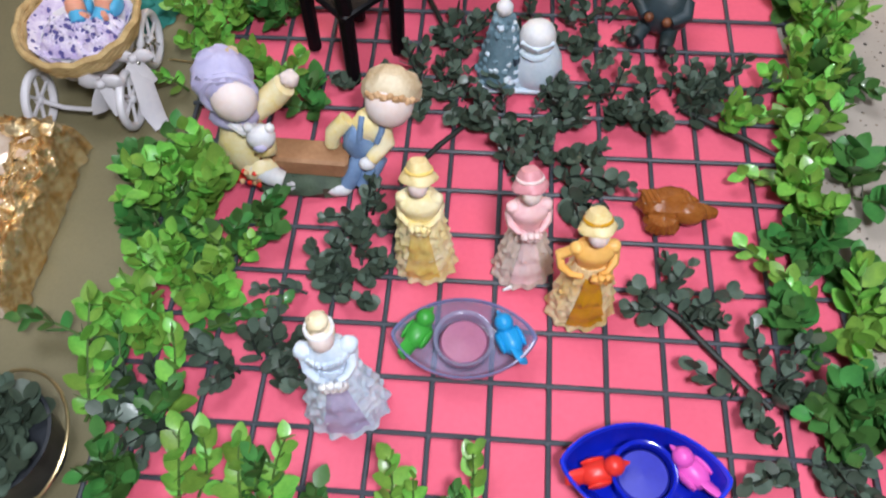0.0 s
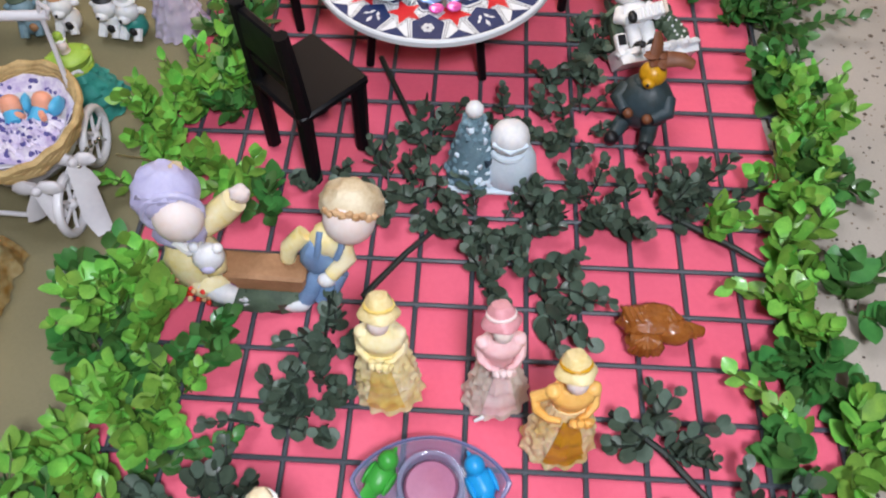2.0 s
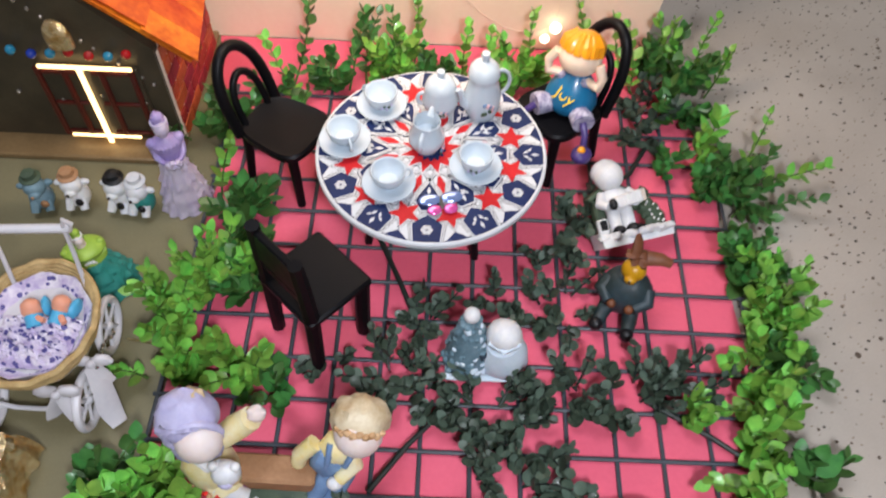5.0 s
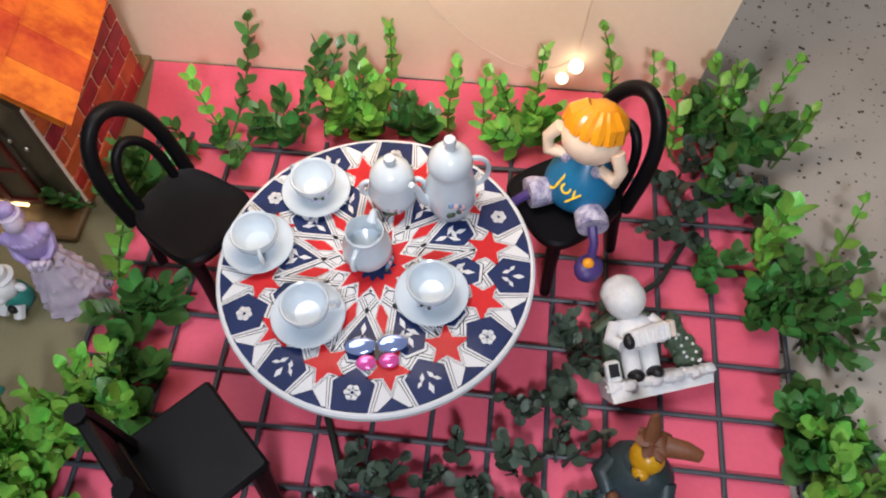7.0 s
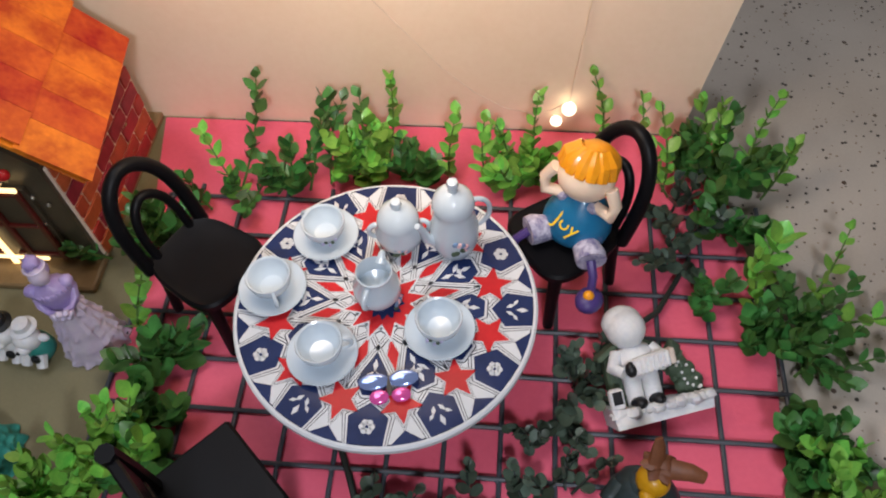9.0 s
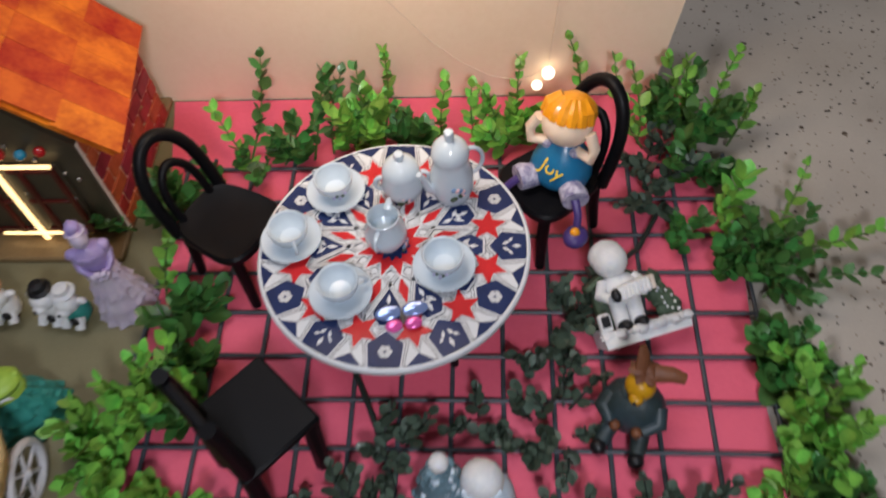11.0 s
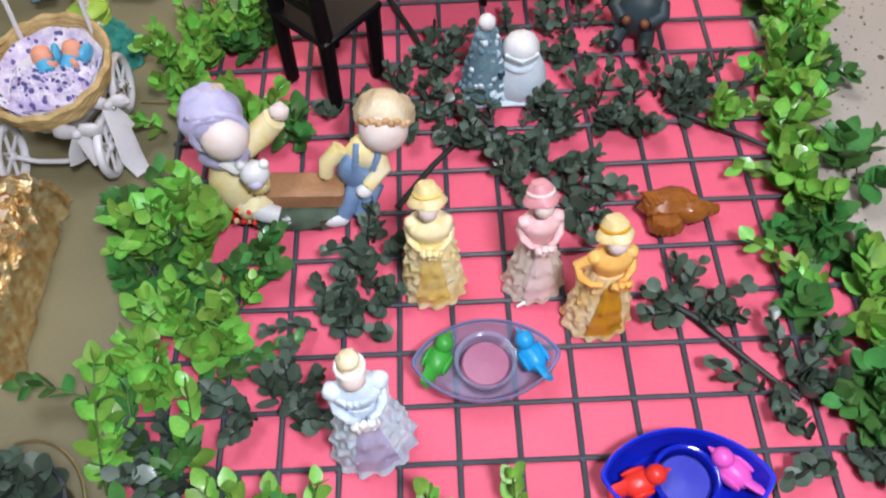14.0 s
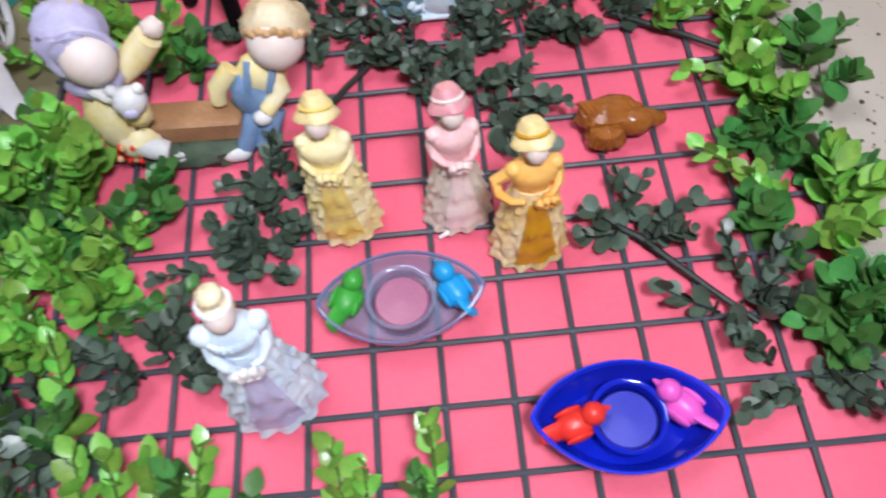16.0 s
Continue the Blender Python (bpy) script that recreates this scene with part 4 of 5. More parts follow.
# ---- figurines: each one mesh ----
def lady(name, m, h, wide, mats, label, hat=True, hip=False, tiers=4, flare=1.0, waist=0.60, bulk=1.12):
    """A resin lady in a tiered gown: 0 skirt, 1 flowers and overskirt, 2 bodice, 3 skin, 4 hair or hat, 5 front panel."""
    b = Build()
    s, w = h / 0.10, wide
    top = 0.060 * s

    def skirt(z, a, off=0.0):
        u = z / top
        r = w * (1 - waist * u ** (1.5 / flare)) * (1 - 0.16 * u)
        tier = (u * tiers) % 1.0
        k = min(int(u * tiers), tiers - 1)
        r += w * 0.085 * (1 - tier) ** 1.5
        r *= 1 + (0.050 * (1 - tier) + 0.012) * math.sin(12 * a + k * 1.7 + 0.6 * math.sin(3 * a))
        r *= 1 + 0.07 * noise.noise((5 * math.cos(a), 5 * math.sin(a), z * 260)) + 0.035 * noise.noise((14 * math.cos(a), 14 * math.sin(a), z * 600))
        z += 0.0016 * s * (1 - tier) * noise.noise((4 * math.cos(a) + 9, 4 * math.sin(a), k))
        return ((r + off) * math.cos(a), (r + off) * 0.84 * math.sin(a), max(0.0, z))

    seg, rows = 80, tiers * 11
    rings = [[skirt(top * 0.999 * i / rows, 2 * math.pi * k / seg) for k in range(seg)] for i in range(rows + 1)]
    b.grid(rings, 0)
    b.grid([[skirt(top * (0.10 + 0.80 * i / 14), -math.pi / 2 + (k / 8 - 0.5) * (1.15 - 0.4 * i / 14), 0.0009) for k in range(9)] for i in range(15)], 5, close=False)
    b.lathe([(w * 0.50 * bulk, 0.055 * s), (w * 0.43 * bulk, 0.061 * s), (w * 0.50 * bulk, 0.066 * s), (w * 0.55 * bulk, 0.0705 * s), (w * 0.50 * bulk, 0.0740 * s), (w * 0.26, 0.0780 * s)], seg=24, mi=2, sy=0.74, wave=0.02)
    b.lathe([(w * 0.16, 0.076 * s), (w * 0.145, 0.082 * s)], seg=12, mi=3)
    b.ball((0, -0.0016 * s, 0.0868 * s), (0.0058 * s, 0.0060 * s, 0.0070 * s), 3)
    b.ball((0, 0.0016 * s, 0.0885 * s), (0.0064 * s, 0.0062 * s, 0.0066 * s), 4, lump=0.2)
    for sx in (-1, 1):
        out = 0.95 if (hip and sx < 0) else (0.60 if hat else 0.52)
        hx = 0.34 if (hip and sx < 0) else 0.12
        b.tube([(sx * w * 0.48, 0, 0.0735 * s), (sx * w * out, 0.001 * s, 0.066 * s), (sx * w * out * 0.98, -0.004 * s, 0.0615 * s), (sx * w * (out + hx) / 2, -0.0085 * s, 0.0585 * s), (sx * w * hx, -0.0110 * s, 0.0600 * s)],
               [0.0034 * s, 0.0034 * s, 0.0027 * s, 0.0020 * s, 0.0017 * s], 2, seg=9)
        b.ball((sx * w * 0.50, 0, 0.0735 * s), (0.0046 * s, 0.0044 * s, 0.0042 * s), 2, lump=0.15)
    for k in range(7):
        b.ball((w * (0.20 if hip else 0.02) + 0.0045 * s * math.cos(k * 0.9), -0.0125 * s - 0.001 * math.sin(k), 0.0575 * s + 0.0036 * s * math.sin(k * 0.9)), 0.0025 * s, 1, seg=8, rings=6, lump=0.4)
    if hat:
        q = Matrix.Rotation(radians(-27), 3, "X")
        b.lathe([(0.0060 * s, 0.0052 * s), (0.0092 * s, 0.0020 * s), (0.0104 * s, 0.0014 * s), (0.0106 * s, 0.0024 * s), (0.0092 * s, 0.0048 * s), (0.0074 * s, 0.0068 * s), (0.0068 * s, 0.0105 * s), (0.0048 * s, 0.0132 * s), (0.0, 0.0140 * s)],
                (0, 0.0030 * s, 0.0858 * s), 28, 4, wave=0.07, waves=4, turn=q, caps=(True, False))
        b.tube([Vector((0, 0.0030 * s, 0.0858 * s)) + q @ Vector((0.0074 * s * math.cos(k * 0.524), 0.0074 * s * math.sin(k * 0.524), 0.0074 * s)) for k in range(13)], 0.0011 * s, 5, seg=6)
    else:
        b.ball((0, 0.002, 0.0962 * s), (0.0048 * s, 0.0048 * s, 0.0042 * s), 4, lump=0.25)
        b.tube([(0.0058 * s * math.cos(k * 0.524), 0.001 + 0.0058 * s * math.sin(k * 0.524), 0.0925 * s) for k in range(13)], 0.0010 * s, 1, seg=6)
        for k in range(14):
            a = -math.pi / 2 + (k - 6.5) * 0.30
            b.ball((w * 0.46 * math.cos(a), w * 0.36 * math.sin(a), 0.0715 * s), 0.0026 * s, 2, seg=8, rings=6, lump=0.4)
    return solid(name, b, mats, label, "figurine", m, "lady figurines")


lady("lady_figurine", pose(-0.050, 0.016, G, 0, 0, 12), 0.117, 0.0230, ["resin_iceblue", "resin_white", "resin_iceblue", "resin_skin", "resin_paleblond", "resin_lilac"],
     "pale blue and lilac resin lady figurine with hair bun", hat=False, bulk=0.98, waist=0.52)
lady("lady_figurine", pose(-0.012, 0.117, G), 0.102, 0.0190, ["resin_cream", "resin_cream", "resin_cream", "resin_skin", "resin_straw", "resin_yellow"], "cream and yellow resin lady figurine in a straw hat", waist=0.24, tiers=5, bulk=1.32)
lady("lady_figurine", pose(0.052, 0.117, G, 0, 0, 10), 0.099, 0.0185, ["resin_taupe", "resin_palerose", "resin_pink", "resin_skin", "resin_rosehat", "resin_palerose"], "pink and taupe resin lady figurine in a pink hat", bulk=1.2)
lady("lady_figurine", pose(0.089, 0.091, G, 0, 0, 8), 0.100, 0.0200, ["resin_gold", "resin_orange", "resin_orange", "resin_skin", "resin_straw", "resin_amber"], "orange and amber resin lady figurine with hand on hip", hip=True, waist=0.42)
lady("lady_figurine", pose(-0.215, 0.428, 0.0, 0, 0, 25), 0.106, 0.0205, ["resin_palelilac", "resin_palelilac", "resin_violet", "resin_palelilac", "resin_violet", "resin_palelilac"], "translucent lilac resin lady figurine on the olive board", hat=False)
lady("lady_figurine", pose(-0.264, 0.340, 0.0, 0, 0, 30), 0.070, 0.0265, ["resin_teal", "resin_white", "resin_lime", "resin_skin", "resin_lime", "resin_teal"], "teal and lime green resin lady figurine on the olive board", hat=False)


def seesaw():
    b = Build()
    # log base
    b.ball((-0.105, 0.181, 0.007), (0.044, 0.018, 0.012), 0, seg=22, lump=0.25)
    for k in range(14):
        b.ball((-0.140 + 0.005 * k, 0.172 + 0.003 * math.sin(k * 2), 0.008 + 0.002 * math.sin(k * 3)), 0.0045, 0 if k % 4 else 7, seg=8, rings=6, lump=0.4)
    b.ball((-0.108, 0.168, 0.010), (0.0055, 0.003, 0.0045), 6, lump=0.5)
    b.ball((-0.120, 0.176, 0.020), (0.008, 0.006, 0.007), 7, lump=0.3)
    b.box((-0.103, 0.183, 0.0245), (0.068, 0.020, 0.017), 1, turn=Matrix.Rotation(radians(3), 3, "Y"))
    b.ball((-0.108, 0.1726, 0.0165), (0.0016, 0.0010, 0.0012), 0, seg=7, rings=5)
    # girl in a lilac bonnet
    b.ball((-0.137, 0.182, 0.036), (0.019, 0.016, 0.026), 2, lump=0.15)
    for k in range(9):
        b.ball((-0.140 + 0.016 * math.cos(k * 0.55 - 2.6), 0.1820 - 0.0140 * abs(math.sin(k * 1.1 + 0.8)), 0.030 + 0.0022 * k), 0.0013, 1, seg=6, rings=5)
    b.ball((-0.130, 0.172, 0.026), (0.013, 0.010, 0.012), 2, lump=0.2)
    b.tube([(-0.132, 0.172, 0.028), (-0.121, 0.167, 0.023), (-0.113, 0.166, 0.020)], [0.0085, 0.0072, 0.0062], 6, seg=10)
    b.ball((-0.146, 0.174, 0.013), (0.006, 0.005, 0.005), 8, lump=0.5)
    b.ball((-0.139, 0.186, 0.066), (0.0165, 0.014, 0.012), 3, lump=0.15)
    b.tube([(-0.140, 0.176, 0.068), (-0.130, 0.170, 0.066), (-0.122, 0.172, 0.068)], 0.0035, 6, seg=8)
    b.ball((-0.1335, 0.1800, 0.0855), (0.0148, 0.0140, 0.0150), 5)
    b.ball((-0.1425, 0.1925, 0.092), (0.0195, 0.0180, 0.0190), 3, seg=26, rings=16, lump=0.14)
    b.ball((-0.139, 0.197, 0.102), (0.010, 0.010, 0.007), 10, lump=0.3)
    b.tube([(-0.1365 + 0.0155 * math.cos(k * 0.449), 0.1815 + 0.004 * math.cos(k * 0.449), 0.088 + 0.0165 * math.sin(k * 0.449)) for k in range(15)], 0.0026, 3, seg=8)
    b.ball((-0.141, 0.184, 0.101), (0.012, 0.007, 0.005), 3, lump=0.4)
    b.tube([(-0.128, 0.190, 0.062), (-0.116, 0.196, 0.070), (-0.106, 0.198, 0.080)], [0.0075, 0.0090, 0.0080], 2, seg=12)
    b.ball((-0.102, 0.199, 0.085), (0.0062, 0.0055, 0.006), 5, lump=0.25)
    # small bear held in front
    b.ball((-0.119, 0.168, 0.064), (0.0095, 0.0085, 0.0090), 6, lump=0.1)
    b.ball((-0.120, 0.171, 0.051), (0.0080, 0.007, 0.0095), 2, lump=0.2)
    for dx in (-0.007, 0.007):
        b.ball((-0.119 + dx, 0.169, 0.072), 0.0034, 6, seg=9, rings=6)
    for k in range(9):
        b.ball((-0.134 + 0.006 * math.cos(k * 2.4), 0.163 + 0.002 * math.sin(k), 0.024 + 0.0075 * math.sin(k * 2.4)), 0.0020, 8 if k % 2 else 9, seg=7, rings=5, lump=0.3)
    b.ball((-0.1185, 0.1610, 0.062), (0.0045, 0.003, 0.0036), 3, lump=0.2)
    # boy in dungarees
    b.ball((-0.060, 0.190, 0.036), (0.0135, 0.012, 0.019), 4, lump=0.12)
    b.ball((-0.052, 0.193, 0.050), (0.0140, 0.0115, 0.0135), 2, lump=0.12)
    for sx in (-1, 1):
        b.tube([(-0.054 + sx * 0.006, 0.1815, 0.046), (-0.051 + sx * 0.007, 0.1835, 0.056), (-0.050 + sx * 0.007, 0.190, 0.062)], 0.0022, 4, seg=7)
    for dx in (0, 0.011):
        b.tube([(-0.060 + dx, 0.184, 0.028), (-0.066 + dx, 0.176, 0.018), (-0.071 + dx, 0.173, 0.009)], [0.0072, 0.0066, 0.006], 4, seg=10)
    b.ball((-0.077, 0.170, 0.007), (0.0095, 0.006, 0.0055), 6, lump=0.1)
    b.tube([(-0.068, 0.193, 0.055), (-0.078, 0.188, 0.046), (-0.080, 0.186, 0.036)], [0.006, 0.0058, 0.005], 2, seg=10)
    b.tube([(-0.046, 0.192, 0.055), (-0.042, 0.184, 0.043), (-0.052, 0.177, 0.034)], [0.0062, 0.006, 0.005], 2, seg=10)
    b.ball((-0.055, 0.175, 0.031), (0.0058, 0.005, 0.0048), 6)
    head, view, over = Vector((-0.0390, 0.1950, 0.0700)), Vector((0.12, -0.66, 0.74)), Vector((0.10, 0.74, 0.66))
    right = view.cross(over)
    b.ball(head, (0.0160, 0.0158, 0.0158), 5, seg=18, rings=12)
    cap = Matrix((right, view, over)).transposed()
    b.ball(head + over * 0.0095 - view * 0.002, (0.0188, 0.0175, 0.0150), 10, seg=28, rings=16, turn=cap, lump=0.20)
    for k in range(9):
        a = math.pi * (0.16 + 0.68 * k / 8)
        b.ball(head + right * -0.0152 * math.cos(a) + view * 0.0150 * math.sin(a) + over * (0.0040 - 0.0012 * (k % 2)), (0.0030, 0.0026, 0.0028), 9, seg=8, rings=6, lump=0.4)
    return solid("seesaw_figurine", b, ["resin_moss", "resin_brown", "resin_cream", "resin_lilac", "resin_denim", "resin_skin", "resin_white", "resin_plum", "plastic_red", "resin_hair", "resin_cap"],
                 "painted resin figurine of two children on a wooden seesaw", "figurine", pose(0, 0, 0))


seesaw()


def duck():
    b = Build()
    b.ball((-0.006, 0.006, 0.012), (0.021, 0.014, 0.0125), 0, seg=26, rings=14, lump=0.22)
    b.ball((-0.011, -0.010, 0.0095), (0.0125, 0.010, 0.0095), 0, seg=20, rings=12, lump=0.3)
    b.ball((0.009, -0.002, 0.0125), (0.0115, 0.0095, 0.0105), 0, seg=20, rings=12, lump=0.2)
    for k in range(9):
        x = -0.022 + k * 0.0036
        b.tube([(x + 0.004, -0.006 + 0.002 * math.sin(k), 0.010), (x + 0.002, 0.002, 0.0215), (x - 0.001, 0.012, 0.0205), (x - 0.002, 0.018, 0.012)], [0.0020, 0.0024, 0.0022, 0.0012], 0, seg=7)
    for k in range(7):
        a = -2.6 + k * 0.36
        b.tube([(-0.011, -0.009, 0.0185), (-0.011 + 0.008 * math.cos(a), -0.010 + 0.007 * math.sin(a), 0.0165), (-0.011 + 0.0125 * math.cos(a), -0.010 + 0.0100 * math.sin(a), 0.009)], [0.0015, 0.0022, 0.0015], 0, seg=7)
    b.tube([(0.012, -0.001, 0.0135), (0.020, 0, 0.0105), (0.029, 0.001, 0.0070)], [0.0078, 0.0064, 0.0042], 0, seg=12, flat=0.7)
    for k in range(4):
        b.tube([(0.014 + 0.003 * k, -0.006, 0.012 - 0.001 * k), (0.014 + 0.003 * k, 0, 0.0195 - 0.0022 * k), (0.014 + 0.003 * k, 0.006, 0.012 - 0.001 * k)], 0.0009, 0, seg=6)
    return solid("duck_figurine", b, ["glass_amber"], "glossy amber-brown duck figurine on the wire grid", "figurine", pose(0.153, 0.161, 0.0035, 0, 0, 2) @ Matrix.Diagonal((0.94, 0.88, 0.80, 1)))


duck()


def snow_tree():
    b = Build()
    b.lathe([(0.019, 0), (0.0175, 0.014), (0.0150, 0.026), (0.0120, 0.040), (0.0085, 0.052), (0.005, 0.060)], (-0.012, 0, 0), 20, 0, wave=0.05)
    r = random.Random(3)
    for k in range(120):
        z = r.uniform(0.003, 0.060)
        rr = 0.0195 - 0.0145 * z / 0.062
        a = r.uniform(0, 6.283)
        b.ball((-0.012 + rr * math.cos(a), rr * math.sin(a), z), r.uniform(0.0022, 0.0036), 0 if r.random() < 0.75 else 1, seg=7, rings=5, lump=0.3)
    b.ball((-0.012, 0, 0.067), (0.0062, 0.0062, 0.0060), 2, lump=0.1)
    b.lathe([(0.0165, 0.0), (0.0195, 0.006), (0.0192, 0.014), (0.0172, 0.024), (0.0140, 0.033), (0.0095, 0.038)], (0.0140, -0.002, 0), 26, 1, sy=0.86, wave=0.025, waves=5)
    b.ball((0.0125, -0.002, 0.043), (0.0138, 0.0130, 0.0130), 2, lump=0.06)
    b.tube(arc((0.012, -0.003, 0.033), 0.0105, 200, 340, 9, "xy"), 0.0028, 1, seg=8)
    b.tube([(0.001, -0.009, 0.044), (0.0125, -0.0155, 0.043), (0.024, -0.009, 0.044)], 0.0018, 1, seg=7)
    b.tube([(0.001, -0.004, 0.026), (-0.004, -0.012, 0.026)], [0.004, 0.0035], 3, seg=8)
    b.box((0, -0.002, 0.002), (0.058, 0.034, 0.004), 1, bevel=0.3)
    return solid("snowman_figurine", b, ["resin_bluegrey", "resin_snow", "resin_white", "resin_navy"], "pale blue resin figurine of a snowman beside a fir tree", "figurine", pose(0.044, 0.284, G))


snow_tree()


def accordion_boy():
    b = Build()
    # snowy foot, a wedge that runs out to one side
    b.grid([[(x, y0 + (y1 - y0) * u, zz) for x, y0, y1, zz in ((-0.024, -0.012, 0.012, 0.0), (0.040, -0.010, 0.010, 0.0), (0.043, -0.006, 0.010, 0.008), (0.018, -0.008, 0.010, 0.010), (-0.010, -0.010, 0.012, 0.010), (-0.025, -0.010, 0.012, 0.013))] for u in (0, 0.5, 1)], 0)
    for k in range(13):
        b.ball((-0.021 + k * 0.0050, -0.007 + 0.002 * math.sin(k * 2.3), 0.008), (0.0055, 0.0055, 0.0038), 0, seg=9, rings=6, lump=0.4)
    # dark fir and roofed hut behind
    for k in range(26):
        u = (k % 13) / 12
        b.ball((0.022 + 0.013 * u + 0.003 * math.sin(k * 2.1), 0.003 + 0.003 * (k // 13), 0.036 - 0.024 * u + 0.005 * math.sin(k * 1.3)), (0.0058, 0.0045, 0.0055), 2, seg=8, rings=6, lump=0.4)
    for k in range(14):
        b.ball((0.020 + 0.0014 * k + 0.002 * math.sin(k * 3.7), -0.002, 0.035 - 0.0017 * k + 0.005 * math.sin(k * 2.9)), 0.0011, 0, seg=6, rings=5)
    b.box((-0.002, 0.009, 0.026), (0.034, 0.010, 0.034), 2, bevel=0.15)
    for sx in (-1, 1):
        b.box((-0.002 + sx * 0.0115, 0.0075, 0.047), (0.022, 0.012, 0.004), 2, turn=Matrix.Rotation(radians(sx * 28), 3, "Y"), bevel=0.25)
    for sx in (-0.0055, 0.0065):
        b.tube([(sx, -0.001, 0.011), (sx, 0.0, 0.030)], [0.0056, 0.0060], 0, seg=12)
        b.ball((sx, -0.0055, 0.0125), (0.0052, 0.0075, 0.0042), 1, seg=12)
    b.ball((0.0, 0.001, 0.038), (0.0135, 0.0095, 0.0125), 0, lump=0.08)
    b.box((0.006, -0.0100, 0.036), (0.024, 0.008, 0.0110), 0, turn=Matrix.Rotation(radians(-6), 3, "Y"), bevel=0.2)
    for k in range(7):
        b.box((-0.002 + k * 0.0030, -0.0142, 0.0352 + 0.0003 * k), (0.0013, 0.0012, 0.0098), 0, bevel=0.2)
    b.ball((-0.0075, -0.0105, 0.0345), (0.0040, 0.0036, 0.0050), 1, seg=10)
    b.box((0.0195, -0.0100, 0.0375), (0.0032, 0.0076, 0.0100), 4, bevel=0.2)
    for sx in (-1, 1):
        b.tube([(sx * 0.0110, 0.001, 0.044), (sx * 0.0165, -0.004, 0.0365), (sx * 0.0120, -0.0095, 0.0330)], [0.0046, 0.0046, 0.0038], 0, seg=10)
    b.ball((-0.0025, -0.001, 0.0590), (0.0128, 0.0126, 0.0128), 0, seg=18, rings=12)
    b.ball((-0.0030, 0.0020, 0.0625), (0.0130, 0.0120, 0.0112), 3, seg=18, rings=12, lump=0.06)
    b.box((-0.0195, -0.0060, 0.0180), (0.0090, 0.0060, 0.0130), 0, bevel=0.2)
    b.box((-0.0195, -0.0090, 0.0190), (0.0060, 0.0014, 0.0080), 1, bevel=0.2)
    up = Vector((-0.26, 0.80, 0.52)).normalized()
    side = Vector((0.93, 0.36, 0.0))
    side = (side - up * side.dot(up)).normalized()
    m = Matrix((side, up.cross(side), up)).transposed().to_4x4()
    return solid("accordion_figurine", b, ["resin_white", "resin_black", "resin_moss", "resin_white", "resin_taupe"], "white resin boy figurine with accordion leaning back", "figurine",
                 Matrix.Translation((0.1630, 0.3930, 0.0125)) @ m)


accordion_boy()


def bear():
    b = Build()
    b.ball((0, 0.003, 0.024), (0.0215, 0.0175, 0.022), 0, seg=18, lump=0.06)
    for sx in (-1, 1):
        b.tube([(sx * 0.008, 0, 0.014), (sx * 0.011, -0.012, 0.007), (sx * 0.012, -0.021, 0.005)], [0.007, 0.006, 0.005], 0, seg=10)
        b.ball((sx * 0.0125, -0.024, 0.0055), (0.0055, 0.006, 0.0055), 3, seg=10)
        b.tube([(sx * 0.015, 0.002, 0.034), (sx * 0.0185, -0.006, 0.028), (sx * 0.010, -0.014, 0.025)], [0.006, 0.0056, 0.0042], 0, seg=10)
        b.ball((sx * 0.007, -0.0155, 0.025), 0.0038, 2, seg=9)
    b.ball((0, 0.003, 0.050), (0.0098, 0.0094, 0.0090), 4)
    b.ball((0, -0.006, 0.048), (0.0048, 0.0042, 0.0036), 4)
    b.ball((0, -0.0100, 0.0490), 0.0013, 3, seg=7, rings=5)
    b.ball((0, 0.004, 0.042), (0.0120, 0.0105, 0.0040), 0)
    for k in range(7):
        a = k * 0.9
        b.ball((0.005 * math.cos(a), 0.008 + 0.004 * math.sin(a), 0.059 + 0.002 * math.sin(k * 2)), (0.0058, 0.0044, 0.0026), 2, seg=9, rings=6, lump=0.35, turn=Matrix.Rotation(a, 3, "Z"))
    b.tube([(0.006, 0.008, 0.061), (0.016, 0.010, 0.063), (0.024, 0.012, 0.060)], [0.006, 0.005, 0.0035], 2, seg=9, flat=0.5)
    b.tube([(-0.002, 0.008, 0.061), (-0.004, 0.012, 0.070), (-0.006, 0.014, 0.076)], [0.006, 0.0045, 0.0025], 2, seg=9, flat=0.5)
    return solid("bear_figurine", b, ["resin_slate", "resin_orange", "resin_chestnut", "resin_black", "resin_amber"], "resin bear figurine in a dark blue coat with a leafy hat", "figurine", pose(0.152, 0.333, 0.0035, -6, 0, -22))


bear()


def puppy(m, mats, label, pair):
    b = Build()
    for i, x in enumerate((0, 0.019) if pair else (0,)):
        b.ball((x, 0, 0.011), (0.0105, 0.010, 0.012), 1 if i else 0, lump=0.12)
        b.ball((x, -0.003, 0.027), (0.0095, 0.0088, 0.0085), 0)
        b.ball((x, -0.010, 0.0245), (0.0052, 0.0045, 0.0040), 0)
        for sx in (-1, 1):
            b.ball((x + sx * 0.0105, 0, 0.027), (0.0045, 0.003, 0.0030), 0, seg=9, rings=6)
            b.tube([(x + sx * 0.005, -0.006, 0.012), (x + sx * 0.006, -0.013, 0.005)], [0.0042, 0.0036], 0, seg=8)
        b.ball((x + 0.004, -0.0115, 0.013), (0.0035, 0.0025, 0.0040), 2, seg=8, rings=6)
        b.ball((x - 0.001, -0.0142, 0.0255), 0.0015, 2, seg=7, rings=5)
        b.lathe([(0.0085, 0.0), (0.009, 0.0015), (0.0062, 0.003), (0.0055, 0.007), (0.0, 0.0078)], (x - 0.001, 0.001, 0.0335), 16, 3 if i == 0 else 0, caps=(True, False))
    return solid("puppy_figurine", b, mats, label, "figurine", m, "puppy figurines")


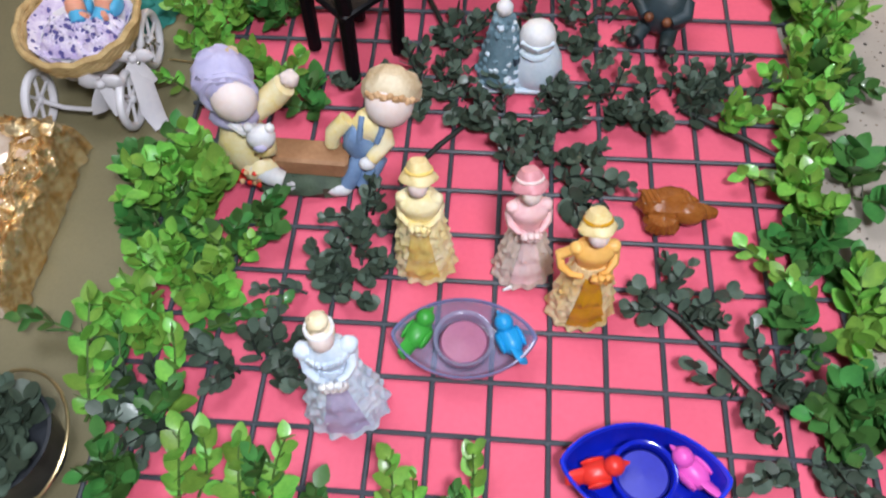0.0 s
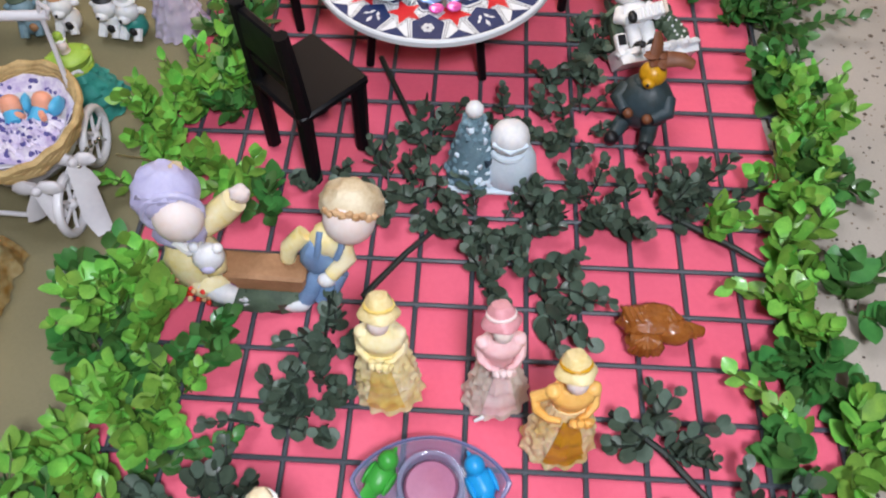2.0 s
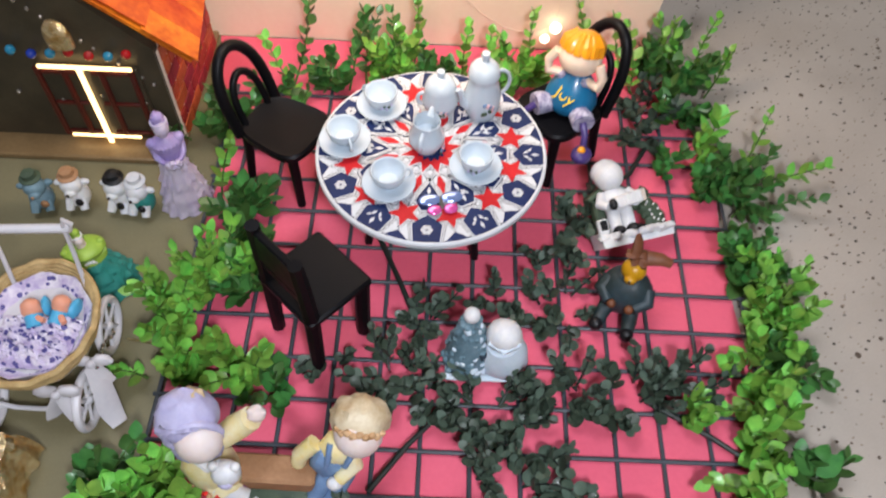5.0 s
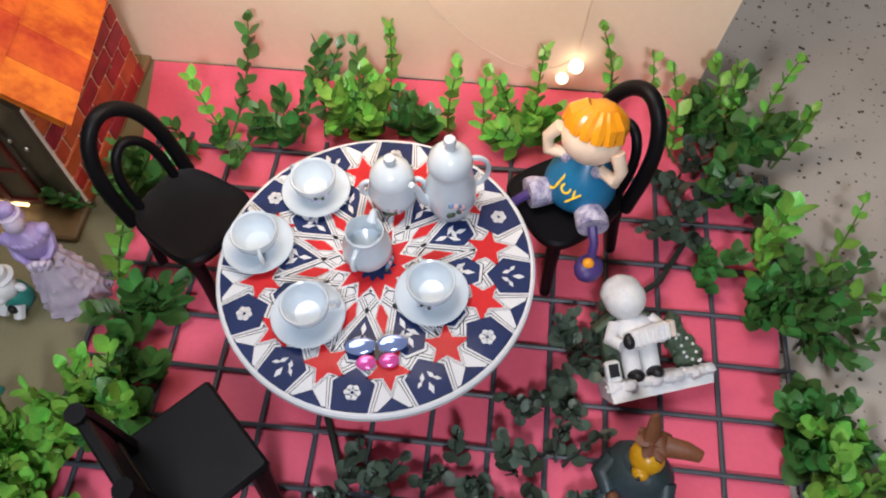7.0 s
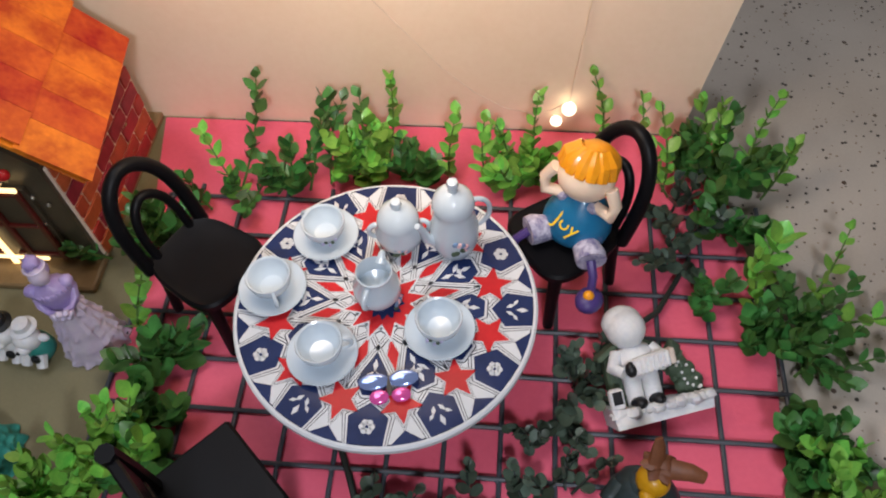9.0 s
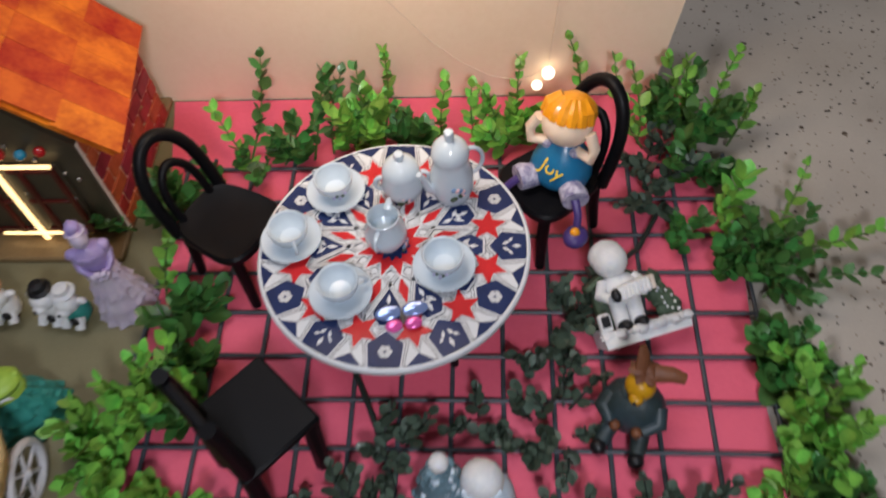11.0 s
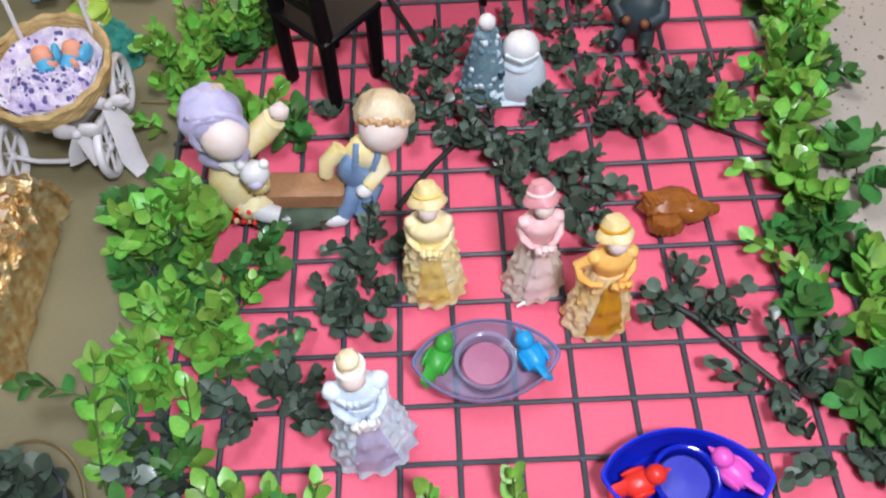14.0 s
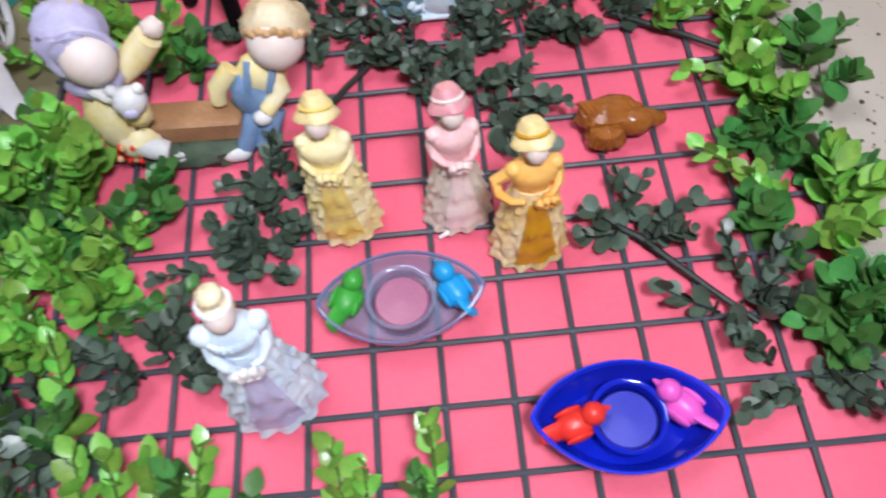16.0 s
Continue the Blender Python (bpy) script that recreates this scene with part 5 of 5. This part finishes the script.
puppy(pose(-0.268, 0.421, 0.0, 0, 0, -8), ["resin_white", "resin_teal", "resin_black", "resin_black"], "pair of spotted white puppy figurines, one in teal", True)
puppy(pose(-0.306, 0.422, 0.0, 0, 0, 6), ["resin_white", "resin_white", "resin_black", "resin_brown"], "spotted white puppy figurine with a brown cap", False)
puppy(pose(-0.336, 0.418, 0.0, 0, 0, 14), ["resin_bluegrey", "resin_moss", "resin_brown", "resin_moss"], "grey-green puppy figurine with a green cap", False)


def doll():
    b = Build()
    b.lathe([(0.0150, -0.001), (0.0178, 0.002), (0.0186, 0.006), (0.0172, 0.013), (0.0135, 0.0205), (0.0085, 0.027), (0.005, 0.031)], (0, 0, 0), 32, 0, wave=0.015, sy=0.95)
    for sx in (-1, 1):
        b.tube([(sx * 0.008, 0.008, 0.003), (sx * 0.0165, 0.0165, 0.003), (sx * 0.0185, 0.0190, 0.0025)], [0.0062, 0.0082, 0.0078], 3, seg=14)
        b.tube([(sx * 0.018, 0.019, 0.003), (sx * 0.0225, 0.0235, -0.002), (sx * 0.0240, 0.0250, -0.012)], [0.0026, 0.0024, 0.0024], 4, seg=8)
        b.ball((sx * 0.0250, 0.0275, -0.0155), (0.0072, 0.0088, 0.0054), 4)
        b.ball((sx * 0.0245, 0.0290, -0.0112), 0.0032, 2, seg=9, rings=6)
        b.ball((sx * 0.0085, 0.006, 0.0245), (0.0036, 0.0032, 0.0030), 3, lump=0.2)
        b.tube([(sx * 0.009, 0.005, 0.0255), (sx * 0.0185, 0.007, 0.0250), (sx * 0.0195, 0.0075, 0.033), (sx * 0.0150, 0.007, 0.0415)], [0.0030, 0.0034, 0.0032, 0.0034], 1, seg=10)
    b.ball((0, 0.003, 0.0400), (0.0148, 0.0140, 0.0128), 1, seg=20)
    b.ball((0, -0.0012, 0.0462), (0.0140, 0.0128, 0.0098), 2, seg=24, rings=14, lump=0.10)
    for k in range(7):
        a = math.pi * (0.12 + 0.76 * k / 6)
        b.tube([(0.0060 * math.cos(a), -0.001 + 0.005 * math.sin(a), 0.0555), (0.0120 * math.cos(a), 0.0005 + 0.0100 * math.sin(a), 0.0510), (0.0142 * math.cos(a), 0.001 + 0.0128 * math.sin(a), 0.0455)], [0.0036, 0.0044, 0.0030], 2, seg=8)
    return solid("seated_doll", b, ["doll_blue", "doll_skin_pale", "doll_orange", "check_cloth", "doll_purple", "resin_black"], "orange-haired doll in a blue dress sitting on a black chair", "doll",
                 pose(0.112, 0.499, G + 0.0635, 0, 0, 152) @ pose(0, 0, 0, 10, 0, 0) @ Matrix.Scale(1.22, 4))


mat("doll_skin_pale", "f0dac4", 0.4, dark="e2c6a8", scale=60, bump=0.05, subsurface=0.15)
seated = doll()
# yellow word on the dress
txt = bpy.data.curves.new("word_joy", "FONT")
txt.body, txt.size, txt.extrude, txt.align_x = "Joy", 0.0115, 0.0003, "CENTER"
txt.materials.append(mat("paint_yellow", "f2cf2a", 0.4, dark="dcb41c", scale=80, bump=0.05))
word = new("dress_lettering", txt)
word.parent = seated
word.matrix_basis = pose(0.001, 0.0168, 0.0120, 58, 0, 180) @ pose(0, 0, 0, 0, 0, -16)
tagged(word, "yellow lettering on the blue dress")



# ---- glass dishes with birds ----
def dish(m, lx, ly, glass, wax, label):
    t = thing("candle_dish", label, "candle dish", m, "candle dishes")
    def outline(k, z, n=48):
        pts = []
        for i in range(n):
            a = 2 * math.pi * i / n
            c, s = math.cos(a), math.sin(a)
            x = lx * k * c
            y = ly * k * (1 if s > 0 else -1) * abs(s) ** 1.4
            pts.append((x, y, z + 0.003 * abs(c) ** 4 * k))
        return pts
    b = Build()
    b.grid([outline(0.62, 0), outline(0.78, 0.004), outline(0.95, 0.013), outline(0.99, 0.0180), outline(0.93, 0.0180), outline(0.84, 0.0100), outline(0.70, 0.0045), outline(0.50, 0.0035)], 0)
    part("bowl", b, glass, t, "glossy pointed oval glass bowl")
    b = Build()
    b.grid([outline(0.965, 0.0175), outline(1.0, 0.0178), outline(1.015, 0.0192), outline(1.0, 0.0206), outline(0.965, 0.0206), outline(0.945, 0.0190)], 0, cap0=False, cap1=False)
    part("rim", b, glass + "_rim", t, "thick rounded glass rim")
    b = Build().lathe([(0.0150, 0.0036), (0.0165, 0.006), (0.0178, 0.0185), (0.0184, 0.0195), (0.0176, 0.0195), (0.0160, 0.0185), (0.0155, 0.012)], seg=40, caps=(True, False))
    part("candle_cup", b, glass, t, "round glass cup")
    part("candle", Build().lathe([(0.0, 0.006), (0.0148, 0.006), (0.0152, 0.0115), (0.0135, 0.0140), (0.0, 0.0150)], seg=32, caps=(False, False)), wax, t, "domed wax candle")
    return t


dish(pose(0.0175, 0.0555, 0.0035, 0, 0, 2), 0.0435, 0.0262, "glass_violet", "wax_mauve", "smoky violet glass candle dish shaped like an eye")
dish(pose(0.1210, -0.0180, 0.0035, 0, 0, -3), 0.0460, 0.0275, "glass_cobalt", "wax_blue", "cobalt blue glass candle dish shaped like an eye")


def bird(m, mt, label):
    b = Build()
    b.ball((0, 0, 0.007), (0.0110, 0.0075, 0.0072), 0, seg=14, lump=0.05)
    b.ball((0.0085, 0, 0.0135), (0.0062, 0.0058, 0.0058), 0)
    b.tube([(0.0135, 0, 0.0135), (0.0175, 0, 0.0130)], [0.0022, 0.0006], 0, seg=8)
    b.tube([(-0.008, 0, 0.008), (-0.015, 0, 0.0095), (-0.0185, 0, 0.0105)], [0.0052, 0.0048, 0.0036], 0, seg=10, flat=0.45)
    for sy in (-1, 1):
        b.ball((-0.001, sy * 0.0068, 0.008), (0.0075, 0.0018, 0.0042), 0, seg=9, rings=6)
    solid("bird_ornament", b, [mt], label, "bird ornament", m, "bird ornaments")


bird(pose(-0.0105, 0.0580, 0.0125, 0, 0, 62), "plastic_green", "small green plastic bird perched in the violet dish")
bird(pose(0.0450, 0.0580, 0.0125, 0, 0, 118), "plastic_blue", "small sky blue plastic bird perched in the violet dish")
bird(pose(0.0960, -0.0190, 0.0125, 0, 0, 18), "plastic_red", "small red plastic bird perched in the cobalt dish")
bird(pose(0.1475, -0.0150, 0.0125, 0, 0, 135), "plastic_pink", "small pink plastic bird perched in the cobalt dish")


# butterfly on the table
bf = thing("butterfly_ornament", "jewelled blue and pink butterfly on the table", "ornament", pose(0.007, 0.373, TOP + 0.001, 14, 0, 12))
part("body", Build().tube([(0, -0.004, 0.002), (0, 0.0, 0.003), (0, 0.006, 0.002)], [0.0012, 0.0018, 0.001], seg=8), "bead_silver", bf)
for sx in (-1, 1):
    part("wing", Build().ball((sx * 0.0085, 0.0045, 0.003), (0.0085, 0.0048, 0.0010), seg=14, turn=None), "gem_blue", bf, "blue jewelled upper wing")
    part("wing", Build().ball((sx * 0.0062, -0.0045, 0.003), (0.0055, 0.0042, 0.0012), seg=14), "gem_pink", bf, "pink jewelled lower wing")


# ---- carriage with dolls ----
def carriage():
    t = thing("toy_pram", "white toy pram with a wicker basket and satin bows", "toy pram", pose(-0.261, 0.254, 0.0, 0, 0, 4))
    for x, y in ((-0.046, -0.026), (0.022, -0.026), (-0.046, 0.034), (0.024, 0.034)):
        w = Build()
        w.tube([(x, y + 0.0205 * math.cos(a * math.pi / 12), 0.0225 + 0.0195 * math.sin(a * math.pi / 12)) for a in range(25)], 0.0031, seg=9)
        wheel = part("wheel", w, "plastic_white", t)
        h = Build()
        for a in range(6):
            c, s = math.cos(a * math.pi / 3), math.sin(a * math.pi / 3)
            h.tube([(x, y + 0.003 * c, 0.0225 + 0.003 * s), (x, y + 0.019 * c, 0.0225 + 0.0185 * s)], 0.0014, seg=6)
        h.ball((x, y, 0.0225), (0.004, 0.004, 0.004))
        part("spokes", h, "plastic_white", wheel)
    for y in (-0.026, 0.034):
        part("axle", Build().tube([(-0.046, y, 0.0225), (-0.030, y - 0.002, 0.0165), (-0.012, y - 0.003, 0.0150), (0.006, y - 0.002, 0.0165), (0.022, y, 0.0225)], 0.0018, seg=8), "plastic_white", t)
    part("body", Build().lathe([(0.010, 0.020), (0.024, 0.024), (0.033, 0.036), (0.037, 0.050)], (-0.010, 0.014, 0.003), 36, sy=1.12, wave=0.02), "satin_white", t, "padded satin body")
    bk = Build()
    for k in range(5):
        n = 60
        pts = [(-0.010 + (0.0375 + 0.0012 * k) * math.cos(2 * math.pi * i / n), 0.015 + (0.044 + 0.0012 * k) * math.sin(2 * math.pi * i / n), 0.052 + 0.0032 * k + 0.0011 * math.sin(i * 1.57 + k * 1.57)) for i in range(n + 1)]
        bk.tube(pts, 0.0026, seg=7)
    part("basket_rim", bk, "wicker", t, "twisted wicker rim")
    part("lining", Build().lathe([(0.0, 0.046), (0.030, 0.050), (0.037, 0.058)], (-0.010, 0.015, 0.003), 36, sy=1.14, wave=0.03, caps=(False, False)), "lace_lilac", t, "lilac and white lace lining")
    for sx in (-0.034, 0.016):
        part("handle_post", Build().tube([(sx, 0.046, 0.050), (sx, 0.056, 0.085), (sx, 0.062, 0.112), (sx + 0.003, 0.060, 0.120), (sx + 0.006, 0.062, 0.113), (sx + 0.002, 0.062, 0.106)], 0.0017, seg=8), "plastic_white", t)
    part("handle_bar", Build().tube([(-0.060, 0.062, 0.108), (0.020, 0.062, 0.108)], 0.0034, seg=10), "plastic_white", t)
    for bx, by, bz, s in ((0.010, -0.030, 0.046, 0.9), (0.029, -0.008, 0.048, 0.8)):
        b = Build()
        for sx in (-1, 1):
            b.ball((bx + sx * 0.009 * s, by, bz), (0.0095 * s, 0.004, 0.0068 * s), seg=12, lump=0.2)
            b.tube([(bx, by - 0.002, bz), (bx + sx * 0.006 * s, by - 0.006, bz - 0.014 * s), (bx + sx * 0.009 * s, by - 0.008, bz - 0.026 * s)], [0.003, 0.0055, 0.0060], seg=8, flat=0.25)
        b.ball((bx, by - 0.003, bz), 0.0036, seg=8)
        part("bow", b, "satin_white", t, "white satin bow with tails")
    part("ribbon_tail", Build().tube([(0.028, -0.012, 0.046), (0.033, -0.020, 0.030), (0.034, -0.028, 0.012), (0.040, -0.036, 0.002)], [0.004, 0.0075, 0.0085, 0.006], seg=8, flat=0.22), "satin_white", t, "trailing white satin ribbon")
    # sparkly trim beads
    b = Build()
    for k in range(9):
        b.ball((0.0325 + 0.002 * math.sin(k), -0.012 + 0.004 * k, 0.045 - 0.0012 * k), 0.0016, seg=7, rings=5)
    part("bead_trim", b, "bead_silver", t)


carriage()


def small_doll(m, label):
    b = Build()
    b.ball((0, 0, 0.007), (0.0075, 0.0065, 0.0072), 0)
    b.tube([(0, -0.004, 0.004), (0.001, -0.014, 0.003)], [0.0065, 0.0060], 1, seg=10)
    b.ball((0.0095, 0.001, 0.0065), (0.0030, 0.0080, 0.0062), 1, seg=10, lump=0.2)
    b.tube([(0.003, -0.008, 0.007), (0.008, -0.012, 0.007)], [0.0026, 0.0022], 0, seg=7)
    b.ball((0, 0.001, 0.010), (0.0068, 0.006, 0.0056), 0)
    solid("small_doll", b, ["doll_skin", "ribbon_blue"], label, "doll", m, "dolls in the pram")


small_doll(pose(-0.276, 0.277, 0.057, 0, 0, 20), "tiny pink doll in blue lying in the pram")
small_doll(pose(-0.256, 0.281, 0.057, 0, 0, -12), "tiny pink doll in blue lying in the pram")
# ---- gold wrapped gift, bucket ----
def rumpled(cx, cy, sx, sy, h, amount, seed, square=5):
    b = Build()
    nx, ny = 40, 40
    rings = []
    for j in range(ny + 1):
        v = j / ny * 2 - 1
        ring = []
        for i in range(nx + 1):
            u = i / nx * 2 - 1
            e = max(0.0, 1 - abs(u) ** square) ** 0.5 * max(0.0, 1 - abs(v) ** square) ** 0.5
            z = h * e + amount * noise.noise((u * 5 + seed, v * 7, seed)) * e + amount * 0.5 * noise.noise((u * 14, v * 16 + seed, 2)) * e
            taper = 1 - 0.12 * (1 - v) / 2
            ring.append((cx + sx / 2 * u * taper + amount * 0.5 * noise.noise((u * 4, v * 9, seed + 5)), cy + sy / 2 * v, max(0.0, z)))
        rings.append(ring)
    return b.grid(rings, 0, close=False)


solid("patterned_blanket", rumpled(-0.266, 0.236, 0.056, 0.040, 0.008, 0.006, 3), "lace_lilac", "crumpled lilac and white patterned blanket in the pram", "blanket", pose(-0.004, 0.020, 0.055))
gift = thing("gift_package", "gold foil wrapped package lying on the olive board", "package", pose(0, 0, 0, 0, 0, 0))
part("wrapping", rumpled(-0.338, 0.131, 0.128, 0.142, 0.036, 0.005, 1, 14), "foil_copper", gift, "crinkled copper-gold foil")
part("clear_window", rumpled(-0.345, 0.128, 0.092, 0.124, 0.042, 0.005, 7, 9), "foil_clear", gift, "shiny clear film over the front")
part("gold_band", rumpled(-0.286, 0.131, 0.034, 0.138, 0.038, 0.010, 4, 8), "foil_gold", gift, "crumpled bright gold foil band")
part("gold_band", rumpled(-0.315, 0.192, 0.095, 0.018, 0.034, 0.008, 9, 8), "foil_gold", gift, "crumpled bright gold foil band")
b = Build()
b.ball((-0.281, 0.186, 0.038), (0.012, 0.009, 0.007), lump=0.5)
b.ball((-0.297, 0.184, 0.040), (0.010, 0.008, 0.006), lump=0.5)
part("foil_bow", b, "foil_gold", gift, "gold foil bow")

pail = thing("small_bucket", "dark tin bucket with a wire handle", "bucket", pose(-0.240, -0.028, 0.0))
part("body", Build().lathe([(0.0, 0.0), (0.027, 0.0), (0.033, 0.036), (0.0345, 0.038), (0.0325, 0.038), (0.031, 0.034), (0.0, 0.026)], seg=36, caps=(False, False)), "bucket_dark", pail)
part("handle", Build().tube(arc((0, 0, 0), 0.043, -60, 100, 24, "xy", 1.0, 1.0), 0.0010, seg=6), "wire_brass", pail, "thin brass wire handle", m=pose(0.002, 0, 0.026, 8, -14, 0))
clump(-0.240, -0.028, 0.022, 0.022, 16, "leaf_dark", (0.014, 0.026), 0.014, (4, 5), 1.25, z=0.028)


# ---- house ----
OUT = Matrix.Translation((-0.008, 0.008, 0.006))


def house():
    t = thing("toy_house", "dark-fronted toy house with orange roof, red brick side and glowing door", "toy house", pose(0, 0, 0))
    part("base", Build().box((-0.383, 0.557, 0.0025), (0.305, 0.178, 0.007), bevel=0.2), "board_brown", t, "shiny brown base board")
    ax, ez, az = -0.335, 0.100, 0.238
    gab = [(-0.47, 0.006), (-0.2315, 0.006), (-0.2315, 0.112), (ax, 0.214), (-0.47, 0.092)]
    b = Build()
    b.grid([[(x, 0.4935, z) for x, z in gab], [(x, 0.503, z) for x, z in gab]])
    front = part("front_wall", b, "house_front", t, "dark glittery front board")
    # roof: two slopes of card shingles over a board
    for sgn, xe, ze in ((1, -0.198, 0.108), (-1, -0.490, 0.098)):
        p0, p1 = Vector((ax, 0, 0.226)), Vector((xe, 0, ze))
        d = (p1 - p0)
        nrm = Vector((-d.z, 0, d.x)).normalized()
        nrm = nrm if nrm.z > 0 else -nrm
        b = Build()
        b.grid([[p + Vector((0, y, 0)) for p in (p0 - nrm * 0.002, p1 - nrm * 0.002, p1 - nrm * 0.005, p0 - nrm * 0.005)] for y in (0.489, 0.621)])
        b.v = [(x - 0.13 * (y - 0.485) * max(0, (x - ax) / (xe - ax)) * (sgn > 0), y, z) for x, y, z in b.v]
        roof = part("roof", b, "roof_orange", t, "glossy orange roof slope")
        for i in range(4):
            for j in range(5):
                a, e = p0 + d * (i / 4), p0 + d * ((i + 1.06) / 4)
                y0 = 0.4885 + 0.0265 * j + 0.0015 * ((i * 7 + j * 3) % 3)
                s = Build()
                q = [a + nrm * 0.0005, e + nrm * 0.0022, e + nrm * 0.0004, a - nrm * 0.0012]
                s.grid([[p + Vector((0, y, 0)) for p in q] for y in (y0, y0 + 0.0262)])
                s.v = [(x - 0.13 * (y - 0.485) * max(0, (x - ax) / (xe - ax)) * (sgn > 0), y, z) for x, y, z in s.v]
                part("shingle", s, "roof_orange", roof)
    # brick side
    b = Build()
    b.box((-0.2335, 0.561, 0.056), (0.008, 0.128, 0.102), bevel=0.05)
    side = part("brick_wall", b, "mortar_pale", t, "red brick side wall with pale joints")
    for r in range(7):
        for k in range(6):
            y0 = 0.4985 + 0.0280 * k - (0.0140 if r % 2 else 0)
            y1 = min(y0 + 0.0258, 0.6235)
            y0 = max(y0, 0.4985)
            if y1 - y0 < 0.004:
                continue
            part("brick", Build().box((-0.2291, (y0 + y1) / 2, 0.0135 + 0.0148 * r), (0.0022, y1 - y0, 0.0126), bevel=0.15), "brick_red", side)
    # door: dark red frames, light through the gaps
    door = part("door", Build().box((-0.284, 0.4835, 0.047), (0.086, 0.003, 0.082), bevel=0.1), "house_front", t, "double door with dark panes", m=OUT)
    for x in (-0.325, -0.303, -0.272, -0.2465):
        part("stile", Build().box((x, 0.4808, 0.047), (0.0045, 0.0035, 0.080), bevel=0.2), "wood_darkred", door)
    for z in (0.012, 0.047, 0.082):
        for x0, x1 in ((-0.322, -0.294), (-0.281, -0.249)):
            part("rail", Build().box(((x0 + x1) / 2, 0.4810, z), (x1 - x0, 0.003, 0.0035), bevel=0.2), "wood_darkred", door)
    # glowing bars laid over the gaps, in place of light leaking out
    part("light_strip", Build().box((-0.2885, 0.4795, 0.043), (0.0046, 0.0022, 0.090), bevel=0.2), "glow_warm", door, "warm light showing through a door gap")
    part("light_strip", Build().box((-0.283, 0.4795, 0.0890), (0.078, 0.0022, 0.0036), bevel=0.2), "glow_warm", door, "warm light showing through a door gap")
    part("light_strip", Build().box((-0.290, 0.4790, 0.0085), (0.062, 0.0022, 0.0026), bevel=0.2), "glow_warm", door, "warm light showing through a door gap")
    part("arch_ornament", Build().lathe([(0.011, 0.0), (0.0115, 0.012), (0.009, 0.021), (0.004, 0.026), (0.0, 0.0265)], (-0.292, 0.478, 0.112), 22, sy=0.5), "foil_gold", t, "gold domed ornament above the door", m=OUT)
    for k, mt in enumerate(("bead_blue", "bead_cyan", "bead_blue", "bead_cyan", "bead_red", "bead_red", "bead_cyan", "bead_red")):
        part("bauble", Build().ball((-0.352 + 0.0155 * k, 0.479, 0.104 + 0.002 * math.sin(k * 2)), 0.0042, seg=12), mt, t, "small glossy bauble", m=OUT)
    for k in range(14):
        u = k / 13
        part("bead", Build().ball((-0.232 - u * 0.100, 0.4835, 0.070 + u * 0.096), 0.0021, seg=8, rings=6), "bead_silver", front, m=OUT)
    for k in range(7):
        part("bead", Build().ball((-0.344 - k * 0.0085, 0.4835, 0.160 - k * 0.0085), 0.0021, seg=8, rings=6), "bead_silver", front, m=OUT)
    for k in range(4):
        part("bead", Build().ball((-0.352 + k * 0.036, 0.4835, 0.055 - 0.006 * (k % 2)), 0.0024, seg=8, rings=6), "bead_silver", front, m=OUT)


house()
# little bulb on the cream panel
bulb = thing("string_light", "small glowing bulb on a thin wire on the cream panel", "string light", pose(0.112, 0.638, 0.034))
part("bulb", Build().ball((0, 0, 0), (0.0056, 0.0050, 0.0060)), "bulb_glow", bulb, "glowing warm bulb")
part("bulb", Build().ball((-0.009, 0.001, -0.015), (0.0048, 0.0045, 0.0042)), "bulb_glow", bulb, "glowing warm bulb")
part("cord", Build().tube([(0, 0.003, 0.005), (0.004, 0.0055, 0.06), (0.009, 0.0055, 0.13), (0.012, 0.0055, 0.24)], 0.0004, seg=5), "mortar_pale", bulb, "thin wire")
part("cord", Build().tube([(0, 0.003, 0.005), (-0.014, 0.0035, -0.006), (-0.03, 0.004, -0.010), (-0.05, 0.0045, -0.006), (-0.075, 0.005, 0.010), (-0.10, 0.0055, 0.034), (-0.15, 0.0055, 0.10)], 0.0004, seg=5), "mortar_pale", bulb, "thin wire")
# thick dark stems that lie across the grid; the first only fills a dark band by the table
for pts in (((-0.045, 0.395), (-0.022, 0.345), (-0.008, 0.310), (0.0, 0.285)), ((-0.035, 0.178), (-0.010, 0.212), (0.012, 0.236)), ((0.120, 0.108), (0.150, 0.085), (0.180, 0.050), (0.200, 0.028)), ((0.150, 0.455), (0.175, 0.475), (0.200, 0.520)), ((0.165, 0.255), (0.210, 0.228), (0.228, 0.215))):
    solid("plant_stem", Build().tube([(x, y, 0.0062 + 0.0005 * i) for i, (x, y) in enumerate(pts)], [0.0022, 0.0021, 0.0018, 0.0016][:len(pts)], seg=7), "stem_dark", "dark stem-like strand lying across the grid", "plant stem", group="dark stems")
# white chip near the pink lady
solid("white_chip", Build().tube([(0.040, 0.0985, 0.0045), (0.046, 0.1015, 0.0050)], [0.0009, 0.0016], seg=7), "resin_white", "small white resin chip beside a figurine", "chip")

# the rest of the greenery, too tangled to count
for mt, lab in (("leaf_bright", "dense bright green plastic foliage edging the pink sheet"), ("leaf_mid", "dense mid-green plastic foliage of the garden border"), ("leaf_dark", "tangled dark green plastic foliage on the wire grid")):
    solid("plastic_foliage", FOLIAGE[mt], [mt + "_mass", "stem_dark" if mt == "leaf_dark" else "stem_green"], lab, "artificial foliage", kind="stuff", smooth=60)

# thin pale stick on the olive board
solid("thin_stick", Build().tube([(-0.232, 0.290, 0.0012), (-0.210, 0.287, 0.0015), (-0.192, 0.285, 0.0020)], 0.0008, seg=6), "wire_brass", "thin pale stick on the olive board", "stick")
